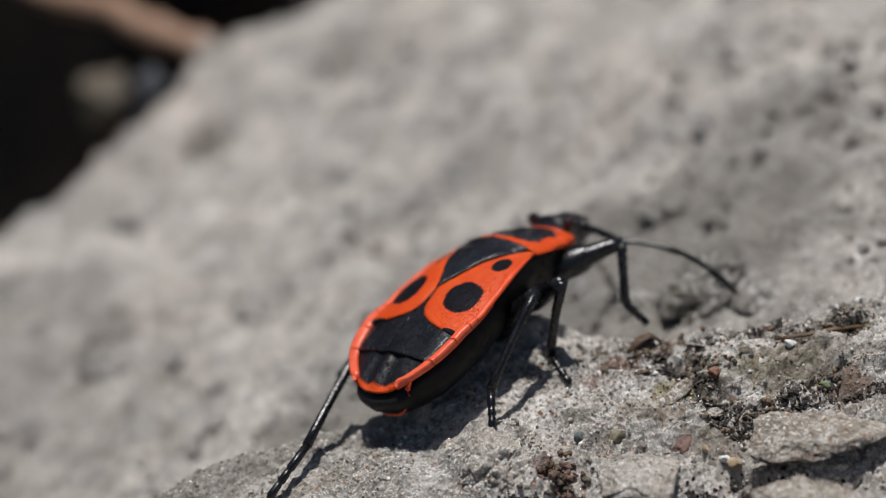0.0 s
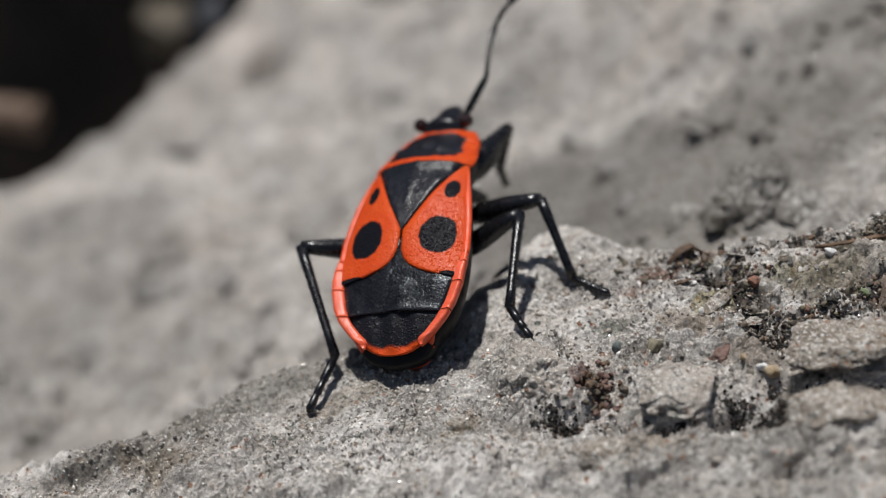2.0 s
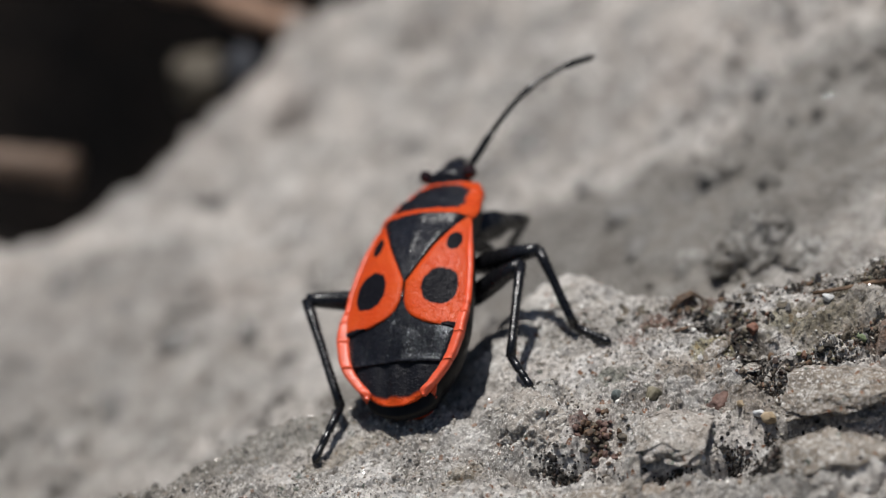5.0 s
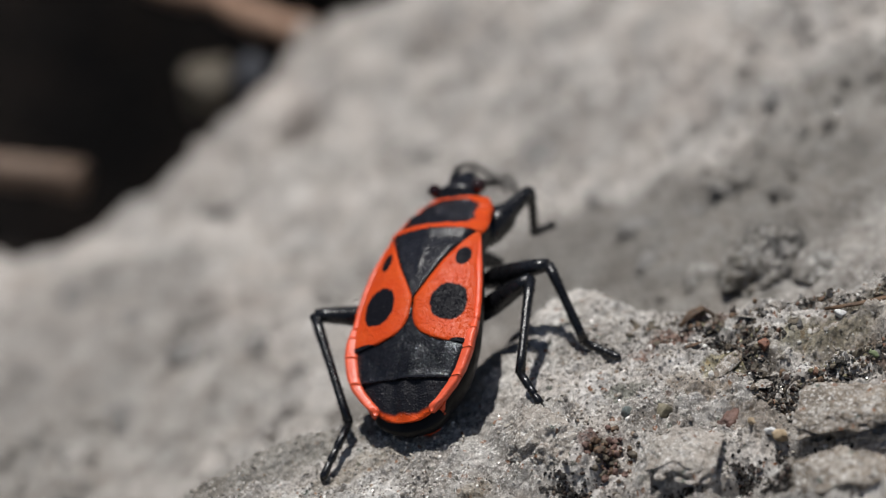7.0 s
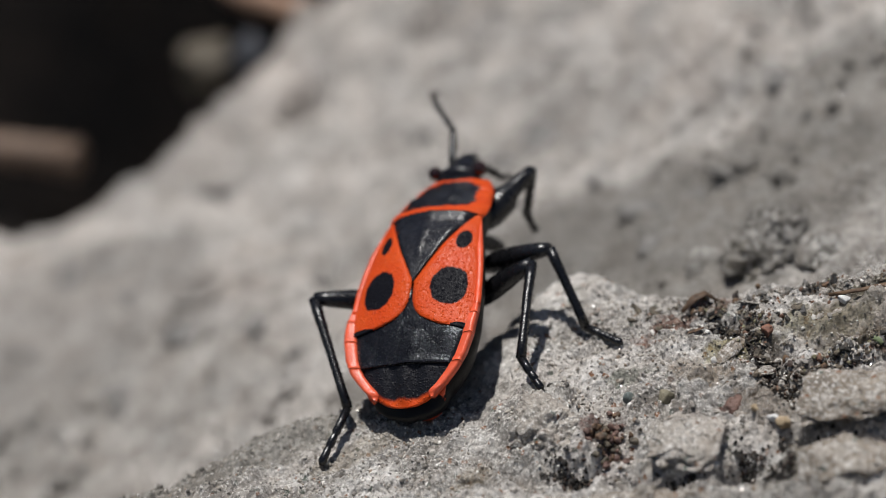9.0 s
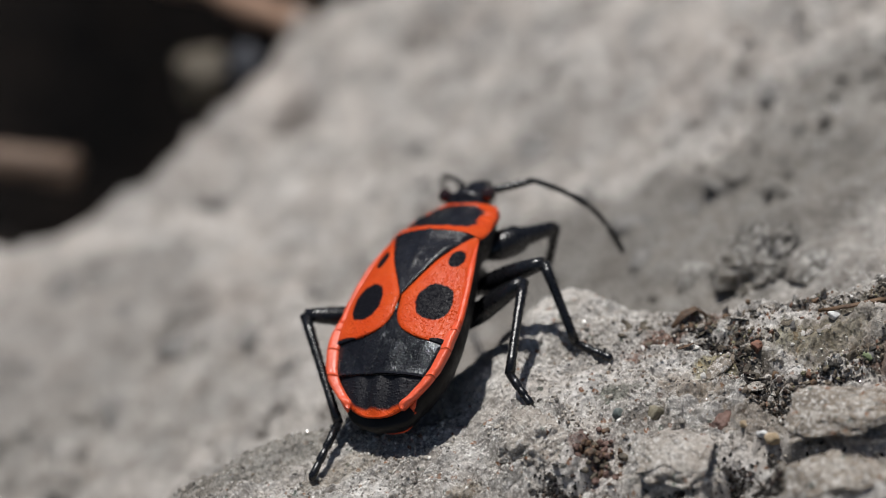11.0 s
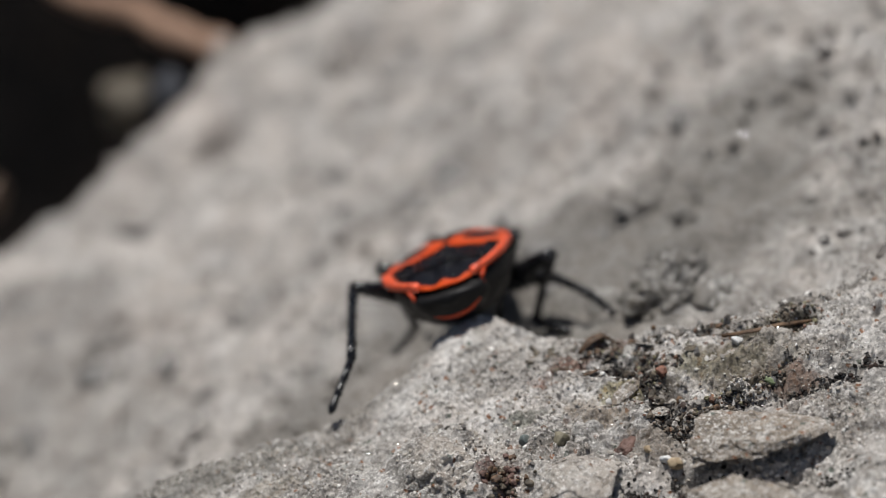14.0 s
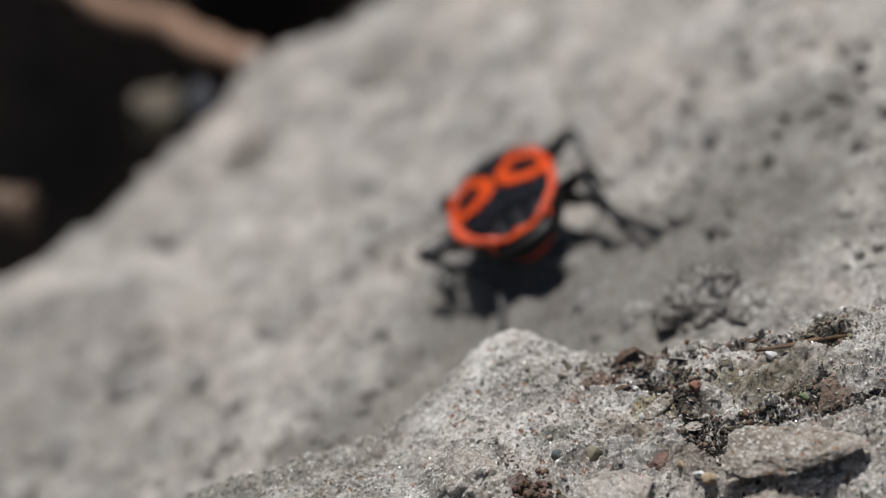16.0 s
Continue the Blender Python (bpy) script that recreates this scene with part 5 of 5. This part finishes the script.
    mica = n.done(n.mix(n.ramp(n.noise(1.0 * MM, 1), 0.4, 0.6), (0.85, 0.86, 0.9), (0.9, 0.86, 0.8)), 0.22, None, 0.5, Metallic=0.6)
    tagged(new("mica_flakes", mesh_of("mica_flakes", verts, faces, mica, False)), "tiny glinting mica flakes in the stone", "mica", kind="stuff")


def build_far():
    # dark flat patches, several set in pits: their colour stands in for shaded dents
    for k, (px, py, r) in enumerate(PATCHES):
        stone("dark_patch", (px, py, slope_point(px, py, -0.05)), (r * 1.05, r * 1.9, 0.16 + 0.06 * (k % 3)), 40 + k, DARK_GREY, "dark grey lichen crust on the sloping stone", (0, -25, 37 * k), 0.5, 3, "lichen", "lichen on the slope")

    def twig(name, pts, r, material, label):
        line = []
        for k in range(40):
            s = k / 39 * (len(pts) - 1)
            i = min(int(s), len(pts) - 2)
            p = Vector(pts[i]).lerp(Vector(pts[i + 1]), s - i)
            line.append((p + Vector((noise.noise(p * 0.2), noise.noise(p * 0.2 + Vector((9, 0, 0))), noise.noise(p * 0.2 + Vector((0, 9, 0))))) * 0.45) * MM)
        radii = [r * MM * (0.8 + 0.35 * noise.noise(Vector((k * 0.3, r, 0)))) for k in range(40)]
        tagged(new(name, tube(name, line, radii, material, 12)), label, "twig")

    twig("twig", [(-7.2, 47.0, -13.1), (-11.4, 53.4, -14.6), (-16.4, 63.0, -17.0), (-22, 72, -18.5)], 1.0, TWIG, "dry reddish-brown twig over the dark gap")
    twig("twig", [(-18.6, 41.4, -18.6), (-21, 42.0, -18.4), (-27, 43.5, -18.6)], 1.1, DRY, "short dry brown twig stub in the dark gap")
    # clods coloured dark to stand in for the gap's shade
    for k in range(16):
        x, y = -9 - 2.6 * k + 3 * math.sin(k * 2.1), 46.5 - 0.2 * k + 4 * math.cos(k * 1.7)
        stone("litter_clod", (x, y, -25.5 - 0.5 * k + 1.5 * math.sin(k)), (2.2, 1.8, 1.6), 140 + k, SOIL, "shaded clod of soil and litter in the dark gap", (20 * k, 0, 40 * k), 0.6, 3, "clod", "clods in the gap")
    stone("litter_clod", (-12.6, 48.6, -17.0), (1.5, 1.9, 1.2), 171, DEBRIS, "dark olive-brown clod of rotten litter under the twig", (30, 0, 20), 0.9, 4, "clod", "clods in the gap")
    stone("litter_clod", (-10.2, 46.4, -15.4), (0.9, 1.4, 1.3), 173, BLUISH, "blue-grey stone splinter at the edge of the gap", (0, 20, 10), 0.6, 4, "clod", "clods in the gap")


PATCHES = [(10.7, 20.3, 0.65), (4.5, 23.2, 0.85), (2.9, 21.8, 0.6), (-10.6, 18.6, 0.8), (-7.6, 17.0, 0.6), (-13.3, 15.1, 0.85), (-13.7, 23.8, 0.65), (-18.1, 22.3, 0.95), (-10.1, 30.7, 0.7), (9.4, 12.8, 0.7), (-17.4, 28.6, 0.7), (-0.4, 40.3, 0.8), (7.5, 12.7, 0.55), (14.8, 22.6, 0.6), (13.5, 18.4, 0.55), (6.1, 17.7, 0.45), (11.2, 13.6, 0.5), (-3.7, 14.0, 0.5), (-5.5, 13.6, 0.5), (7.7, 9.3, 0.4)]
build_loose()
build_far()
build_grit()
bug = build_firebug()
limbs, feelers = build_limbs(bug)


def motions():
    walk(bug, [
        (0, pose(0.002075, 0.001057, -0.000741, 20.58, -18.70, -48.62)),
        (0.5, pose(0.000971, 0.000284, -0.001054, 8.20, -22.95, -21.84)),
        (1, pose(0.000273, 0.000184, -0.001274, 9.35, -22.61, -13.36)),
        (1.5, pose(-0.000254, 0.000180, -0.001290, 20.90, -18.80, -16.70)),
        (2, pose(-0.000698, 0.000317, -0.001290, 28.23, -16.68, -19.15)),
        (2.5, pose(-0.000698, 0.000317, -0.001290, 28.23, -16.68, -19.15)),
        (3.7, pose(-0.000698, 0.000317, -0.001290, 28.23, -16.68, -19.15)),
        (5.8, pose(-0.000698, 0.000317, -0.001290, 28.23, -16.68, -19.15)),
        (9.2, pose(-0.000698, 0.000317, -0.001290, 28.23, -16.68, -19.15)),
        (11.6, pose(-0.000730, 0.000350, -0.001350, 22.30, -15.60, -26.60)),
        (12.5, pose(-0.000647, 0.000145, -0.001397, 18.51, -18.77, -25.79)),
        (13, pose(0.000669, 0.000555, -0.000988, 15.85, -19.76, -38.20)),
        (13.5, pose(0.003726, 0.003630, -0.000710, -3.04, -26.12, -29.50)),
        (14, pose(0.003842, 0.006847, -0.002352, -22.61, -18.74, 1.53)),
        (14.5, pose(0.004711, 0.010183, -0.003621, 1.95, -21.03, -6.11)),
        (15, pose(0.005358, 0.014620, -0.003858, -0.64, -21.38, 5.81)),
        (15.5, pose(0.004710, 0.016565, -0.004174, -6.63, -31.38, 9.45)),
        (16, pose(0.004623, 0.016638, -0.004215, -10.84, -30.21, 11.95)),
    ])
    times = sorted({round(k * 0.1, 2) for k in range(0, 24)} | {round(2.5 + 0.5 * k, 2) for k in range(14)} | {round(9.2 + 0.1 * k, 2) for k in range(69)})
    bodies = []
    for t in times:
        scene.frame_set(frame(t))
        bodies.append((t, bug.matrix_basis.copy()))
    for leg, pieces in limbs.items():
        rows = [(t, leg_poses(leg, m, t)) for t, m in bodies]
        for k, piece in enumerate(pieces):
            walk(piece, [(t, p[k]) for t, p in rows])
    for side, root, tip in feelers:
        rows = FEEL_RIGHT if side > 0 else FEEL_LEFT
        roots = [(t, aim((side * 0.52 + 0.1, 5.5, -1.30), a, (0, 0, 1))) for t, a, b in rows]
        walk(root, roots)
        tips = []
        for (t, m), (_, a, b) in zip(roots, rows):
            way = m.to_3x3().inverted() @ Vector(b)
            tips.append((t, aim((0, 0, 1.6), way, (0.2, 1, 0))))
        walk(tip, tips)


motions()
